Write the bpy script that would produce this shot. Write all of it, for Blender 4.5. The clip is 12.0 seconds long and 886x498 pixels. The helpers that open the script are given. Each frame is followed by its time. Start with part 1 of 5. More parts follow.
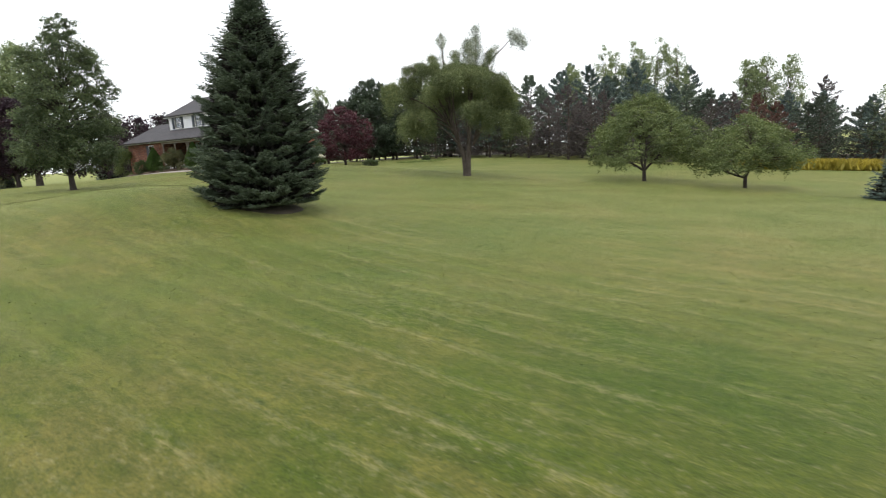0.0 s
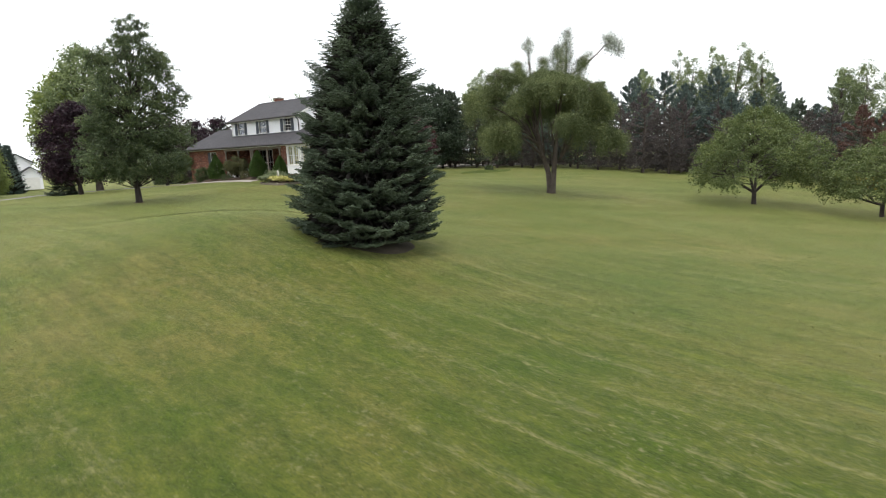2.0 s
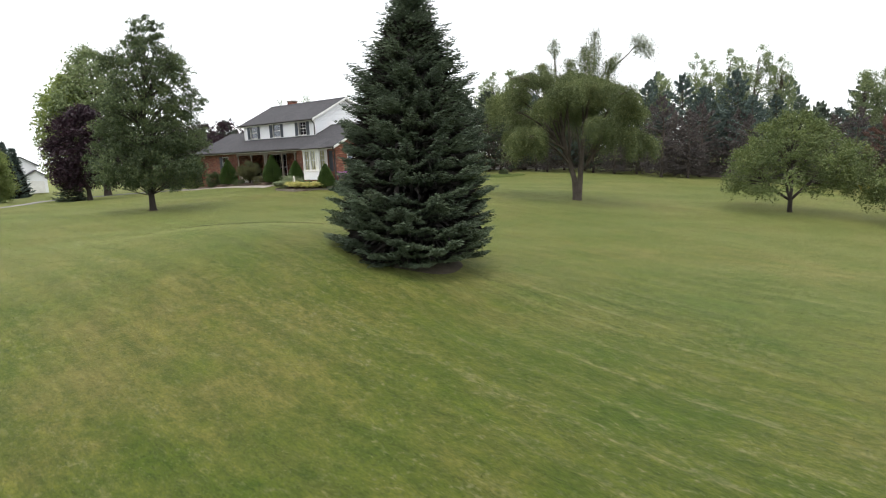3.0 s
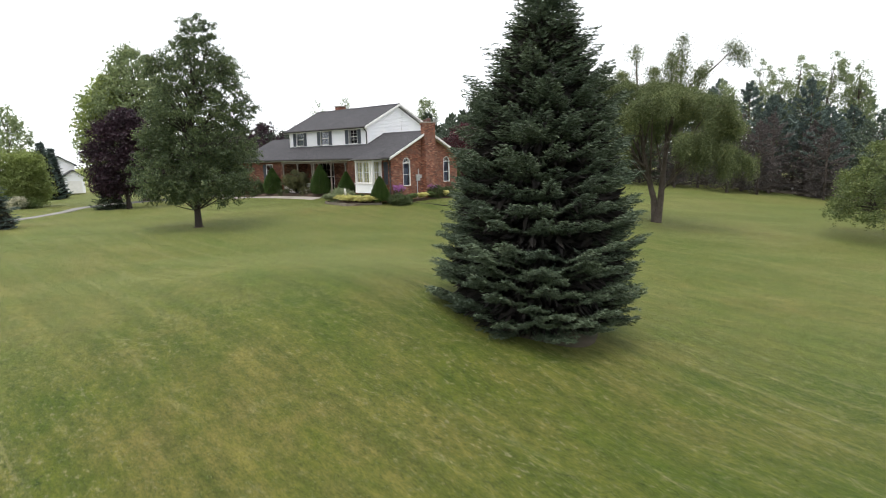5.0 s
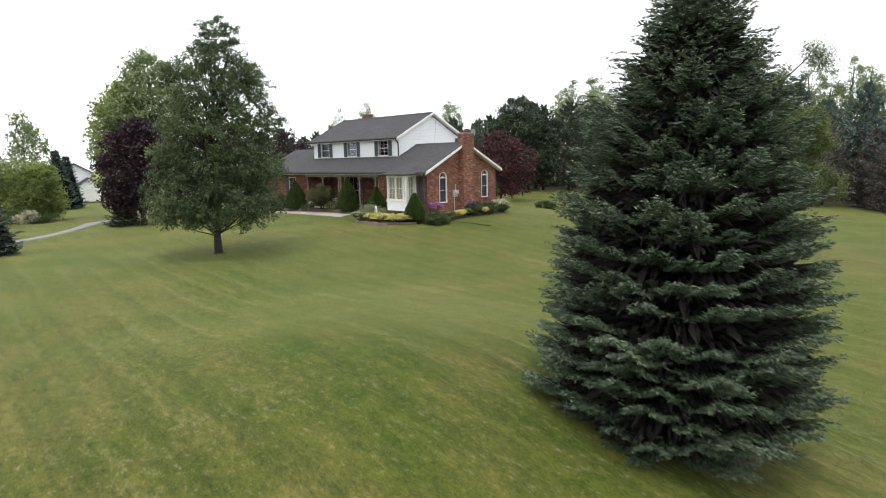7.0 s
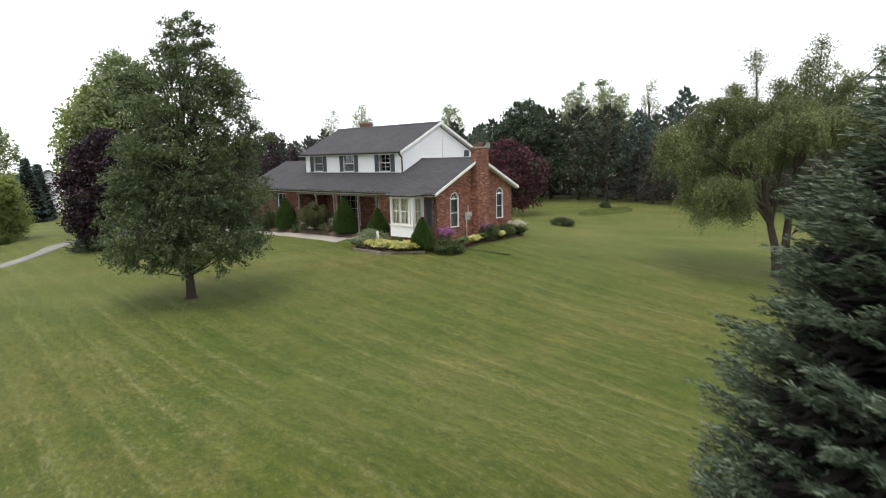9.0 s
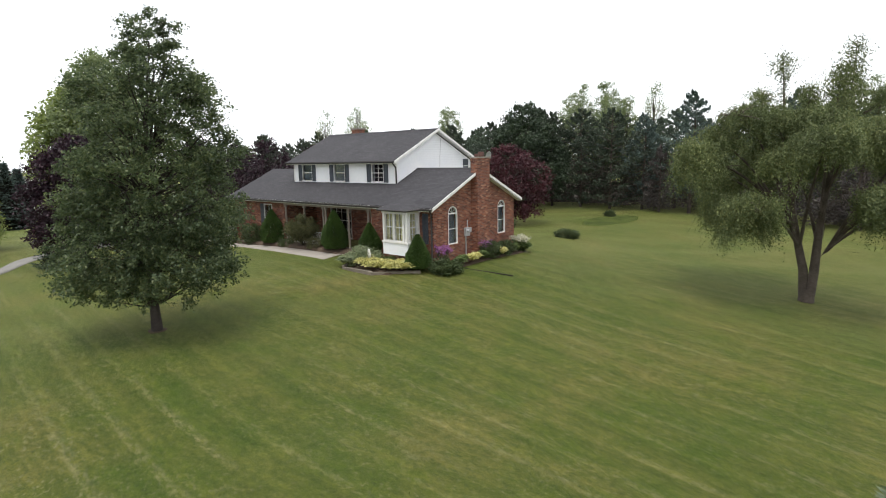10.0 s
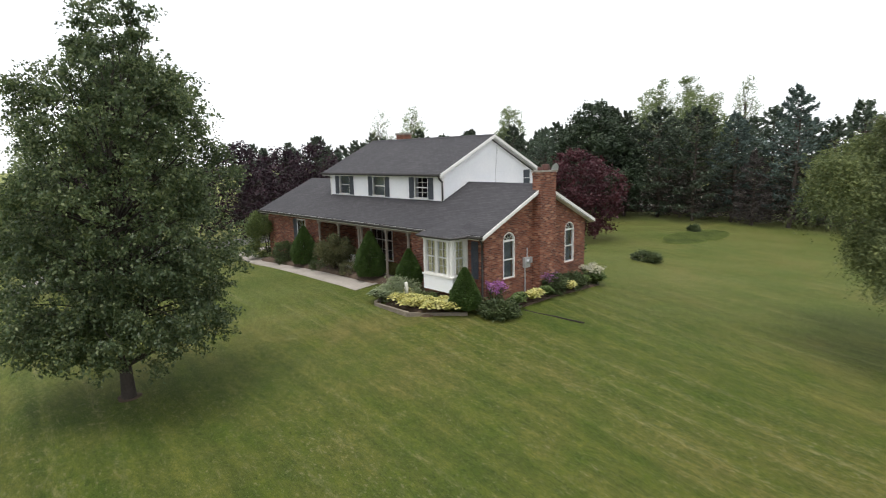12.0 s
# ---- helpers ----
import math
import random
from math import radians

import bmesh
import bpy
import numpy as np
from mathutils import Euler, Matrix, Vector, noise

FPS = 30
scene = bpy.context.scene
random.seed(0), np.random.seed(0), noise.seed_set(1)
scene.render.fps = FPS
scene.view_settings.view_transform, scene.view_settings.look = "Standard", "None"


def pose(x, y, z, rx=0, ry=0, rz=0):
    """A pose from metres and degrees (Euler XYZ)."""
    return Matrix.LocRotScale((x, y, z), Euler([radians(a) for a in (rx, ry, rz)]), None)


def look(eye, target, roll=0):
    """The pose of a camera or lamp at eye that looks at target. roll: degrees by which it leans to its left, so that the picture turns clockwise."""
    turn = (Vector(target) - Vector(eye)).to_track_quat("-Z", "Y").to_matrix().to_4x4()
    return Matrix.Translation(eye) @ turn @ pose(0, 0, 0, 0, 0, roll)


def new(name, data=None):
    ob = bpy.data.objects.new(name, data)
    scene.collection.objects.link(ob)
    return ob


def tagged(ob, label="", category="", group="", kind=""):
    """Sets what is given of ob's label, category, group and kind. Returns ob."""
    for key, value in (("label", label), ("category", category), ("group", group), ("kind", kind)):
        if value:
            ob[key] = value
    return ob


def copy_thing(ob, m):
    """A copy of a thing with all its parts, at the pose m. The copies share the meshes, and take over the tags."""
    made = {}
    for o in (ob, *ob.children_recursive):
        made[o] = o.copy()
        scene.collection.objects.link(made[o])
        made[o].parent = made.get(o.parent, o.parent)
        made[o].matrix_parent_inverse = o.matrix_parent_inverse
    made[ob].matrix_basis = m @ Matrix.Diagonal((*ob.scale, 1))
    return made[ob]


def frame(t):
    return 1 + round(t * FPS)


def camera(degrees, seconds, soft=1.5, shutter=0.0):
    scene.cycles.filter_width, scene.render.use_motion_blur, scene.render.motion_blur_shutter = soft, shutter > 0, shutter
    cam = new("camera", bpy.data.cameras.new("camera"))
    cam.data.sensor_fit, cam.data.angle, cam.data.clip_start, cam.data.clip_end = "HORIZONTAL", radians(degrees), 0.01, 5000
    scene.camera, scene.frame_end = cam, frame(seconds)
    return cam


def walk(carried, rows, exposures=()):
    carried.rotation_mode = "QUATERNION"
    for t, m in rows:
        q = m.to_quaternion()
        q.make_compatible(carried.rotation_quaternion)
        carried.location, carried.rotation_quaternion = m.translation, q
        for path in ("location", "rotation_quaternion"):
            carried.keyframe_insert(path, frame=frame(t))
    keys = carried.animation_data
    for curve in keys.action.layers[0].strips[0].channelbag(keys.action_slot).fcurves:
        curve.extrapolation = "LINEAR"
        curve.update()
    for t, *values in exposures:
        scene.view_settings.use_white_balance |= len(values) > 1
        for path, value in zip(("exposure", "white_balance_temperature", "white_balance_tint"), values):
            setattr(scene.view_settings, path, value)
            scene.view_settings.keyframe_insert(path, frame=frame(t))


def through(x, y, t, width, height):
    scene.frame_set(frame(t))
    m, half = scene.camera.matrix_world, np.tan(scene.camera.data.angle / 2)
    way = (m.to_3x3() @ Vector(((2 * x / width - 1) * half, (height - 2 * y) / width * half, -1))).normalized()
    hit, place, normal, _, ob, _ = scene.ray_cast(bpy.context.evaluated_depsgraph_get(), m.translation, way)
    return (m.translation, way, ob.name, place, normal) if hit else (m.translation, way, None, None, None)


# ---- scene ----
cam = camera(76.0, 12.0, soft=1.05, shutter=0.4)
PATH = [
    (0.0, 39.19, -29.88, 0.21, 34.64, -10.05, -3.40),
    (0.5, 37.77, -29.49, 0.43, 36.55, -9.84, -3.11),
    (1.0, 36.49, -29.19, 0.70, 38.12, -9.66, -2.64),
    (1.5, 35.39, -28.92, 1.00, 38.12, -9.65, -2.49),
    (2.0, 34.27, -28.67, 1.21, 38.15, -9.63, -2.38),
    (2.5, 33.18, -28.54, 1.38, 38.21, -9.54, -2.40),
    (3.0, 32.12, -28.40, 1.54, 38.24, -9.46, -2.32),
    (5.0, 27.82, -27.15, 2.45, 40.64, -9.26, -1.28),
    (5.5, 26.85, -26.75, 2.58, 40.77, -9.07, -1.26),
    (6.0, 25.98, -26.41, 2.81, 40.86, -9.01, -1.13),
    (6.5, 25.13, -25.98, 2.97, 41.82, -8.94, -1.53),
    (7.0, 24.24, -25.46, 3.29, 42.08, -9.07, -1.32),
    (7.5, 23.28, -24.80, 3.61, 42.16, -9.28, -1.52),
    (9.5, 19.30, -21.57, 4.69, 41.12, -9.24, -1.25),
    (10.0, 18.48, -20.50, 4.97, 41.06, -9.25, -1.22),
    (10.5, 17.68, -19.42, 5.22, 41.05, -9.36, -1.35),
    (11.0, 16.91, -18.30, 5.49, 41.27, -9.41, -1.35),
    (11.5, 16.01, -17.17, 5.57, 43.90, -9.31, -1.30),
    (12.0, 15.09, -16.12, 5.65, 47.27, -9.36, -1.21),
]
# seconds, eye, heading, pitch, roll
walk(cam, [(t, pose(x, y, z, 90 + pitch, 0, yaw) @ pose(0, 0, 0, 0, 0, roll)) for t, x, y, z, yaw, pitch, roll in PATH],
     exposures=[(0.0, 0.14), (3.0, 0.15), (6.0, 0.16), (9.5, 0.01), (12.0, -0.05)])

# ---- light ----
SUN_EL, SUN_AZ = radians(74), radians(150)
world = bpy.data.worlds.new("overcast_sky")
scene.world = world
world.use_nodes = True
wn, wl = world.node_tree.nodes, world.node_tree.links
sky = wn.new("ShaderNodeTexSky")
sky.sky_type, sky.sun_disc = "NISHITA", False
sky.sun_elevation, sky.sun_rotation = SUN_EL, SUN_AZ
sky.dust_density = 1.5
milk = wn.new("ShaderNodeHueSaturation")
milk.inputs["Saturation"].default_value = 0.25
wl.new(sky.outputs["Color"], milk.inputs["Color"])
cloud = wn.new("ShaderNodeMix")
cloud.data_type = "RGBA"
cloud.inputs["Factor"].default_value = 0.72
cloud.inputs["B"].default_value = (8.6, 8.8, 9.1, 1)
wl.new(milk.outputs["Color"], cloud.inputs["A"])
wl.new(cloud.outputs["Result"], wn["Background"].inputs["Color"])
wn["Background"].inputs["Strength"].default_value = 0.182
sun = new("sun", bpy.data.lights.new("sun", "SUN"))
sun.data.energy, sun.data.angle, sun.data.color = 2.4, radians(26), (1.0, 0.95, 0.88)
away = Vector((math.sin(SUN_AZ) * math.cos(SUN_EL), math.cos(SUN_AZ) * math.cos(SUN_EL), math.sin(SUN_EL)))
sun.matrix_world = look(away * 100, (0, 0, 0))

# ---- materials ----
def nodes_of(name):
    m = bpy.data.materials.new(name)
    m.use_nodes = True
    t = m.node_tree
    return m, t, t.nodes["Principled BSDF"], t.nodes["Material Output"]


def ramp(t, fac, stops):
    r = t.nodes.new("ShaderNodeValToRGB")
    e = r.color_ramp.elements
    while len(e) < len(stops):
        e.new(0.5)
    for k, (p, c) in zip(e, stops):
        k.position, k.color = p, (*c, 1)
    t.links.new(fac, r.inputs["Fac"])
    return r.outputs["Color"]


def noise_tex(t, scale, detail=4.0, rough=0.6, vec=None, stretch=None, turn=0.0, dist=0.0):
    n = t.nodes.new("ShaderNodeTexNoise")
    n.inputs["Scale"].default_value, n.inputs["Detail"].default_value = scale, detail
    n.inputs["Roughness"].default_value, n.inputs["Distortion"].default_value = rough, dist
    c = t.nodes.new("ShaderNodeTexCoord")
    src = c.outputs["Object"] if vec is None else vec
    if stretch:
        mp = t.nodes.new("ShaderNodeMapping")
        mp.inputs["Scale"].default_value, mp.inputs["Rotation"].default_value = stretch, (0, 0, turn)
        t.links.new(src, mp.inputs["Vector"])
        src = mp.outputs["Vector"]
    t.links.new(src, n.inputs["Vector"])
    return n.outputs["Fac"]


def mixc(t, fac, a, b, mode="MIX"):
    m = t.nodes.new("ShaderNodeMix")
    m.data_type, m.blend_type = "RGBA", mode
    for sock, v in ((m.inputs["Factor"], fac), (m.inputs["A"], a), (m.inputs["B"], b)):
        if isinstance(v, (int, float)):
            sock.default_value = v
        elif isinstance(v, tuple):
            sock.default_value = (*v, 1)
        else:
            t.links.new(v, sock)
    return m.outputs["Result"]


def bump(t, bsdf, height, strength, dist=0.02):
    b = t.nodes.new("ShaderNodeBump")
    b.inputs["Strength"].default_value, b.inputs["Distance"].default_value = strength, dist
    t.links.new(height, b.inputs["Height"])
    t.links.new(b.outputs["Normal"], bsdf.inputs["Normal"])


def surface(name, c1, c2, scale=3.0, fine=40.0, rough=0.7, bumpy=0.3, metal=0.0, depth=0.01, grit=0.2):
    """A surface that varies between two colours in patches and in fine grain."""
    m, t, b, _ = nodes_of(name)
    big, small = noise_tex(t, scale), noise_tex(t, fine, 3.0)
    base = ramp(t, big, [(0.3, c1), (0.7, c2)])
    grain = ramp(t, small, [(0.3, (1 - grit,) * 3), (0.7, (1 + grit * 0.8,) * 3)])
    t.links.new(mixc(t, 1.0, base, grain, "MULTIPLY"), b.inputs["Base Color"])
    b.inputs["Roughness"].default_value, b.inputs["Metallic"].default_value = rough, metal
    if bumpy:
        bump(t, b, small, bumpy, depth)
    return m


def leaf_mat(name, dark, mid, light, through=0.35, rough=0.5, patch=0.5):
    """Leaves: colour by island, with patches over the crown, and light that passes through."""
    m, t, b, out = nodes_of(name)
    g = t.nodes.new("ShaderNodeNewGeometry")
    dark, light = [tuple(0.55 * a + 0.45 * b for a, b in zip(c, mid)) for c in (dark, light)]
    base = ramp(t, g.outputs["Random Per Island"], [(0.0, dark), (0.5, mid), (1.0, light)])
    spots = ramp(t, noise_tex(t, patch, 2.0), [(0.3, (0.72, 0.74, 0.76)), (0.7, (1.25, 1.2, 1.1))])
    col = mixc(t, 1.0, base, spots, "MULTIPLY")
    t.links.new(col, b.inputs["Base Color"])
    b.inputs["Roughness"].default_value = rough
    b.inputs["Specular IOR Level"].default_value = 0.36
    tr = t.nodes.new("ShaderNodeBsdfTranslucent")
    t.links.new(col, tr.inputs["Color"])
    mx = t.nodes.new("ShaderNodeMixShader")
    mx.inputs["Fac"].default_value = through
    t.links.new(b.outputs["BSDF"], mx.inputs[1])
    t.links.new(tr.outputs["BSDF"], mx.inputs[2])
    t.links.new(mx.outputs["Shader"], out.inputs["Surface"])
    return m


def grass_mat():
    """Mown lawn: mower's passes with thin pale thatch ridges between them, green and straw-coloured patches, clumps and the grain of blades."""
    m, t, b, _ = nodes_of("mown_grass")
    c = t.nodes.new("ShaderNodeTexCoord")
    turned = t.nodes.new("ShaderNodeMapping")
    turned.inputs["Rotation"].default_value = (0, 0, radians(5))
    t.links.new(c.outputs["Object"], turned.inputs["Vector"])
    lane = turned.outputs["Vector"]

    def bands(period, sway, phase):
        w = t.nodes.new("ShaderNodeTexWave")
        w.bands_direction = "Y"
        w.inputs["Scale"].default_value = 0.31416 / period
        w.inputs["Distortion"].default_value, w.inputs["Detail"].default_value = sway, 1.5
        w.inputs["Detail Scale"].default_value, w.inputs["Phase Offset"].default_value = 0.35 * period, phase
        t.links.new(lane, w.inputs["Vector"])
        return w.outputs["Fac"]
    broad = ramp(t, noise_tex(t, 0.11, 5.0, 0.62), [(0.34, (0.0375, 0.058, 0.0050)), (0.5, (0.0565, 0.068, 0.0095)), (0.66, (0.079, 0.077, 0.017))])
    patch = ramp(t, noise_tex(t, 0.62, 5.0, 0.66, lane, (0.8, 1.1, 1.0)), [(0.30, (0.66, 0.88, 0.30)), (0.44, (0.93, 1.0, 0.80)), (0.56, (1.08, 1.04, 1.12)), (0.70, (1.42, 1.26, 1.60))])
    col = mixc(t, 1.0, broad, patch, "MULTIPLY")
    col = mixc(t, 1.0, col, ramp(t, bands(1.15, 0.9, 0.0), [(0.2, (0.92, 0.94, 0.92)), (0.8, (1.08, 1.06, 1.08))]), "MULTIPLY")
    streak = noise_tex(t, 1.0, 4.0, 0.6, lane, (0.09, 3.4, 1.0), dist=0.15)
    col = mixc(t, 1.0, col, ramp(t, streak, [(0.32, (0.83, 0.88, 0.82)), (0.5, (1, 1, 1)), (0.68, (1.16, 1.12, 1.18))]), "MULTIPLY")
    where = ramp(t, noise_tex(t, 0.22, 4.0, 0.6, lane, (0.6, 1.2, 1.0)), [(0.44, (0, 0, 0)), (0.60, (1, 1, 1))])
    flecks = ramp(t, noise_tex(t, 7.0, 4.0, 0.75, lane, (0.5, 1.5, 1.0)), [(0.45, (0, 0, 0)), (0.60, (1, 1, 1))])
    thatch = mixc(t, 1.0, ramp(t, bands(1.15, 0.9, 0.9), [(0.84, (0, 0, 0)), (0.985, (0.46, 0.46, 0.46))]), flecks, "MULTIPLY")
    col = mixc(t, mixc(t, 1.0, thatch, where, "MULTIPLY"), col, (0.22, 0.195, 0.10))
    # Dark lines beside the thatch ridges, painted as the ridges' shadow.
    ridge_shade = mixc(t, 1.0, ramp(t, bands(1.15, 0.9, 0.35), [(0.86, (0, 0, 0)), (0.985, (0.6, 0.6, 0.6))]), where, "MULTIPLY")
    col = mixc(t, mixc(t, 1.0, ridge_shade, flecks, "MULTIPLY"), col, (0.035, 0.055, 0.012))
    specks = noise_tex(t, 8.0, 4.0, 0.72, lane, (0.75, 1.2, 1.0))
    worn = ramp(t, noise_tex(t, 0.16, 4.0, 0.65, lane, (0.5, 1.4, 1.0)), [(0.38, (0.28, 0.28, 0.28)), (0.60, (1, 1, 1))])
    col = mixc(t, mixc(t, 1.0, ramp(t, specks, [(0.56, (0, 0, 0)), (0.68, (0.62, 0.62, 0.62))]), worn, "MULTIPLY"), col, (0.172, 0.163, 0.09))
    # Dark specks: dirt flecks, and the clumps' small shadows put into the colour.
    col = mixc(t, mixc(t, 1.0, ramp(t, specks, [(0.32, (0.75, 0.75, 0.75)), (0.44, (0, 0, 0))]), worn, "MULTIPLY"), col, (0.022, 0.034, 0.010))
    straw = mixc(t, 1.0, ramp(t, noise_tex(t, 1.4, 4.0, 0.7, lane, (0.75, 1.2, 1.0)), [(0.58, (0, 0, 0)), (0.72, (0.55, 0.55, 0.55))]), flecks, "MULTIPLY")
    col = mixc(t, straw, col, (0.165, 0.158, 0.075))
    clump = ramp(t, noise_tex(t, 4.2, 5.0, 0.72, lane, (0.6, 1.3, 1.0)), [(0.30, (0.60, 0.72, 0.50)), (0.5, (1, 1, 1)), (0.72, (1.42, 1.30, 1.42))])
    col = mixc(t, 1.0, col, clump, "MULTIPLY")
    blades = noise_tex(t, 22.0, 4.0, 0.75, lane, (0.6, 1.3, 1.0))
    col = mixc(t, 1.0, col, ramp(t, blades, [(0.30, (0.58, 0.64, 0.54)), (0.5, (1, 1, 1)), (0.72, (1.40, 1.32, 1.32))]), "MULTIPLY")
    t.links.new(col, b.inputs["Base Color"])
    b.inputs["Roughness"].default_value = 0.85
    b.inputs["Specular IOR Level"].default_value = 0.2
    b.inputs["Sheen Weight"].default_value = 0.34
    b.inputs["Sheen Roughness"].default_value = 0.24
    b.inputs["Sheen Tint"].default_value = (0.96, 1.0, 0.38, 1)
    bump(t, b, blades, 0.4, 0.03)
    return m


def brick_mat():
    """Running-bond brick of mixed reds with pale mortar, on walls that face x or y."""
    m, t, b, _ = nodes_of("red_brick")
    c = t.nodes.new("ShaderNodeTexCoord")
    s = t.nodes.new("ShaderNodeSeparateXYZ")
    t.links.new(c.outputs["Object"], s.inputs[0])
    add = t.nodes.new("ShaderNodeMath")
    t.links.new(s.outputs["X"], add.inputs[0]), t.links.new(s.outputs["Y"], add.inputs[1])
    j = t.nodes.new("ShaderNodeCombineXYZ")
    t.links.new(add.outputs[0], j.inputs["X"]), t.links.new(s.outputs["Z"], j.inputs["Y"])
    br = t.nodes.new("ShaderNodeTexBrick")
    br.inputs["Scale"].default_value, br.inputs["Mortar Size"].default_value = 1.0, 0.007
    br.inputs["Brick Width"].default_value, br.inputs["Row Height"].default_value = 0.215, 0.075
    br.inputs["Color1"].default_value, br.inputs["Color2"].default_value = (0, 0, 0, 1), (1, 1, 1, 1)
    br.inputs["Mortar"].default_value = (0.5, 0.5, 0.5, 1)
    t.links.new(j.outputs[0], br.inputs["Vector"])
    red = ramp(t, br.outputs["Color"], [(0.0, (0.095, 0.030, 0.020)), (0.45, (0.18, 0.058, 0.033)), (0.82, (0.25, 0.092, 0.052)), (1.0, (0.36, 0.19, 0.12))])
    patch = ramp(t, noise_tex(t, 1.1, 4.0), [(0.3, (0.8, 0.78, 0.78)), (0.7, (1.18, 1.15, 1.12))])
    red = mixc(t, 1.0, red, patch, "MULTIPLY")
    t.links.new(mixc(t, br.outputs["Fac"], red, (0.20, 0.145, 0.115)), b.inputs["Base Color"])
    b.inputs["Roughness"].default_value = 0.88
    inv = t.nodes.new("ShaderNodeMath")
    inv.operation, inv.inputs[0].default_value = "SUBTRACT", 1.0
    t.links.new(br.outputs["Fac"], inv.inputs[1])
    bump(t, b, inv.outputs[0], 0.6, 0.01)
    return m


def shingle_mat():
    """Dark grey asphalt shingles: courses down the slope, tabs of slightly different grey, pale streaks."""
    m, t, b, _ = nodes_of("asphalt_shingle")
    c = t.nodes.new("ShaderNodeTexCoord")
    mp = t.nodes.new("ShaderNodeMapping")
    mp.inputs["Scale"].default_value = (1, 1.12, 1)
    t.links.new(c.outputs["Object"], mp.inputs["Vector"])
    br = t.nodes.new("ShaderNodeTexBrick")
    br.inputs["Scale"].default_value, br.inputs["Mortar Size"].default_value = 1.0, 0.008
    br.inputs["Brick Width"].default_value, br.inputs["Row Height"].default_value = 0.30, 0.14
    br.inputs["Color1"].default_value, br.inputs["Color2"].default_value = (0, 0, 0, 1), (1, 1, 1, 1)
    t.links.new(mp.outputs[0], br.inputs["Vector"])
    col = ramp(t, br.outputs["Color"], [(0.0, (0.033, 0.032, 0.037)), (0.6, (0.039, 0.038, 0.043)), (1.0, (0.048, 0.046, 0.052))])
    streak = ramp(t, noise_tex(t, 0.7, 5.0, 0.65), [(0.3, (0.85, 0.85, 0.88)), (0.72, (1.2, 1.18, 1.16))])
    col = mixc(t, 1.0, col, streak, "MULTIPLY")
    t.links.new(mixc(t, br.outputs["Fac"], col, (0.018, 0.018, 0.02)), b.inputs["Base Color"])
    b.inputs["Roughness"].default_value = 0.9
    bump(t, b, noise_tex(t, 60.0, 2.0), 0.4, 0.01)
    return m


def glass_mat():
    m, t, b, _ = nodes_of("window_glass")
    b.inputs["Base Color"].default_value = (0.82, 0.86, 0.92, 1)
    b.inputs["Roughness"].default_value, b.inputs["IOR"].default_value = 0.03, 1.5
    b.inputs["Transmission Weight"].default_value = 1.0
    return m


GRASS, BRICK, SHINGLE, GLASS = grass_mat(), brick_mat(), shingle_mat(), glass_mat()
SIDING = surface("white_vinyl_siding", (0.80, 0.81, 0.84), (0.87, 0.87, 0.88), 0.8, 9.0, 0.45, 0.0, grit=0.03)
WHITE = surface("white_painted_trim", (0.72, 0.71, 0.69), (0.82, 0.81, 0.79), 1.5, 14.0, 0.5, 0.0, grit=0.05)
SHUTTER = surface("slate_blue_shutter_paint", (0.045, 0.055, 0.072), (0.065, 0.075, 0.095), 2.0, 20.0, 0.5, 0.1)
GUTTER = surface("dark_brown_gutter", (0.022, 0.018, 0.018), (0.035, 0.03, 0.028), 2.0, 20.0, 0.4, 0.05)
CURTAIN = surface("yellow_curtain", (0.72, 0.62, 0.32), (0.82, 0.74, 0.45), 3.0, 24.0, 0.9, 0.1)
BLIND = surface("grey_blue_blind", (0.12, 0.13, 0.165), (0.17, 0.185, 0.23), 2.0, 20.0, 0.8, 0.0, grit=0.05)
DARK = surface("dark_interior", (0.02, 0.02, 0.022), (0.035, 0.033, 0.03), 1.0, 8.0, 0.9, 0.0)
CONCRETE = surface("pale_concrete", (0.26, 0.235, 0.205), (0.34, 0.31, 0.275), 0.6, 22.0, 0.9, 0.3)
DRIVE = surface("grey_driveway", (0.17, 0.165, 0.155), (0.24, 0.23, 0.215), 0.6, 20.0, 0.9, 0.3)
MULCH = surface("brown_bark_mulch", (0.055, 0.036, 0.024), (0.11, 0.075, 0.052), 2.0, 30.0, 0.95, 0.9, depth=0.04)
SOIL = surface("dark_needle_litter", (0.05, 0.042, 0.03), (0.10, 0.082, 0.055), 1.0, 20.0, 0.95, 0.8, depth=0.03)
METAL = surface("grey_utility_metal", (0.42, 0.43, 0.45), (0.52, 0.53, 0.55), 3.0, 30.0, 0.45, 0.05, metal=0.3)
TIMBER = surface("weathered_edging_timber", (0.12, 0.10, 0.08), (0.25, 0.215, 0.17), 1.5, 18.0, 0.9, 0.6)
STONE = surface("pale_cast_stone", (0.6, 0.58, 0.54), (0.72, 0.7, 0.66), 4.0, 40.0, 0.85, 0.3)
BARK = surface("grey_brown_bark", (0.055, 0.042, 0.033), (0.12, 0.098, 0.08), 2.5, 16.0, 0.95, 1.0, depth=0.04)
BARK_DARK = surface("dark_bark", (0.028, 0.022, 0.019), (0.06, 0.048, 0.04), 3.0, 20.0, 0.95, 1.0, depth=0.03)
# Near-black standing in for shade in spruce cores and boughs; also the drain pipe.
SHADE_BLACK = surface("shade_black", (0.010, 0.009, 0.008), (0.026, 0.021, 0.017), 3.0, 20.0, 0.95, 0.0)
RUSTY = surface("dark_clay_pot", (0.05, 0.022, 0.018), (0.10, 0.045, 0.035), 3.0, 24.0, 0.85, 0.2)
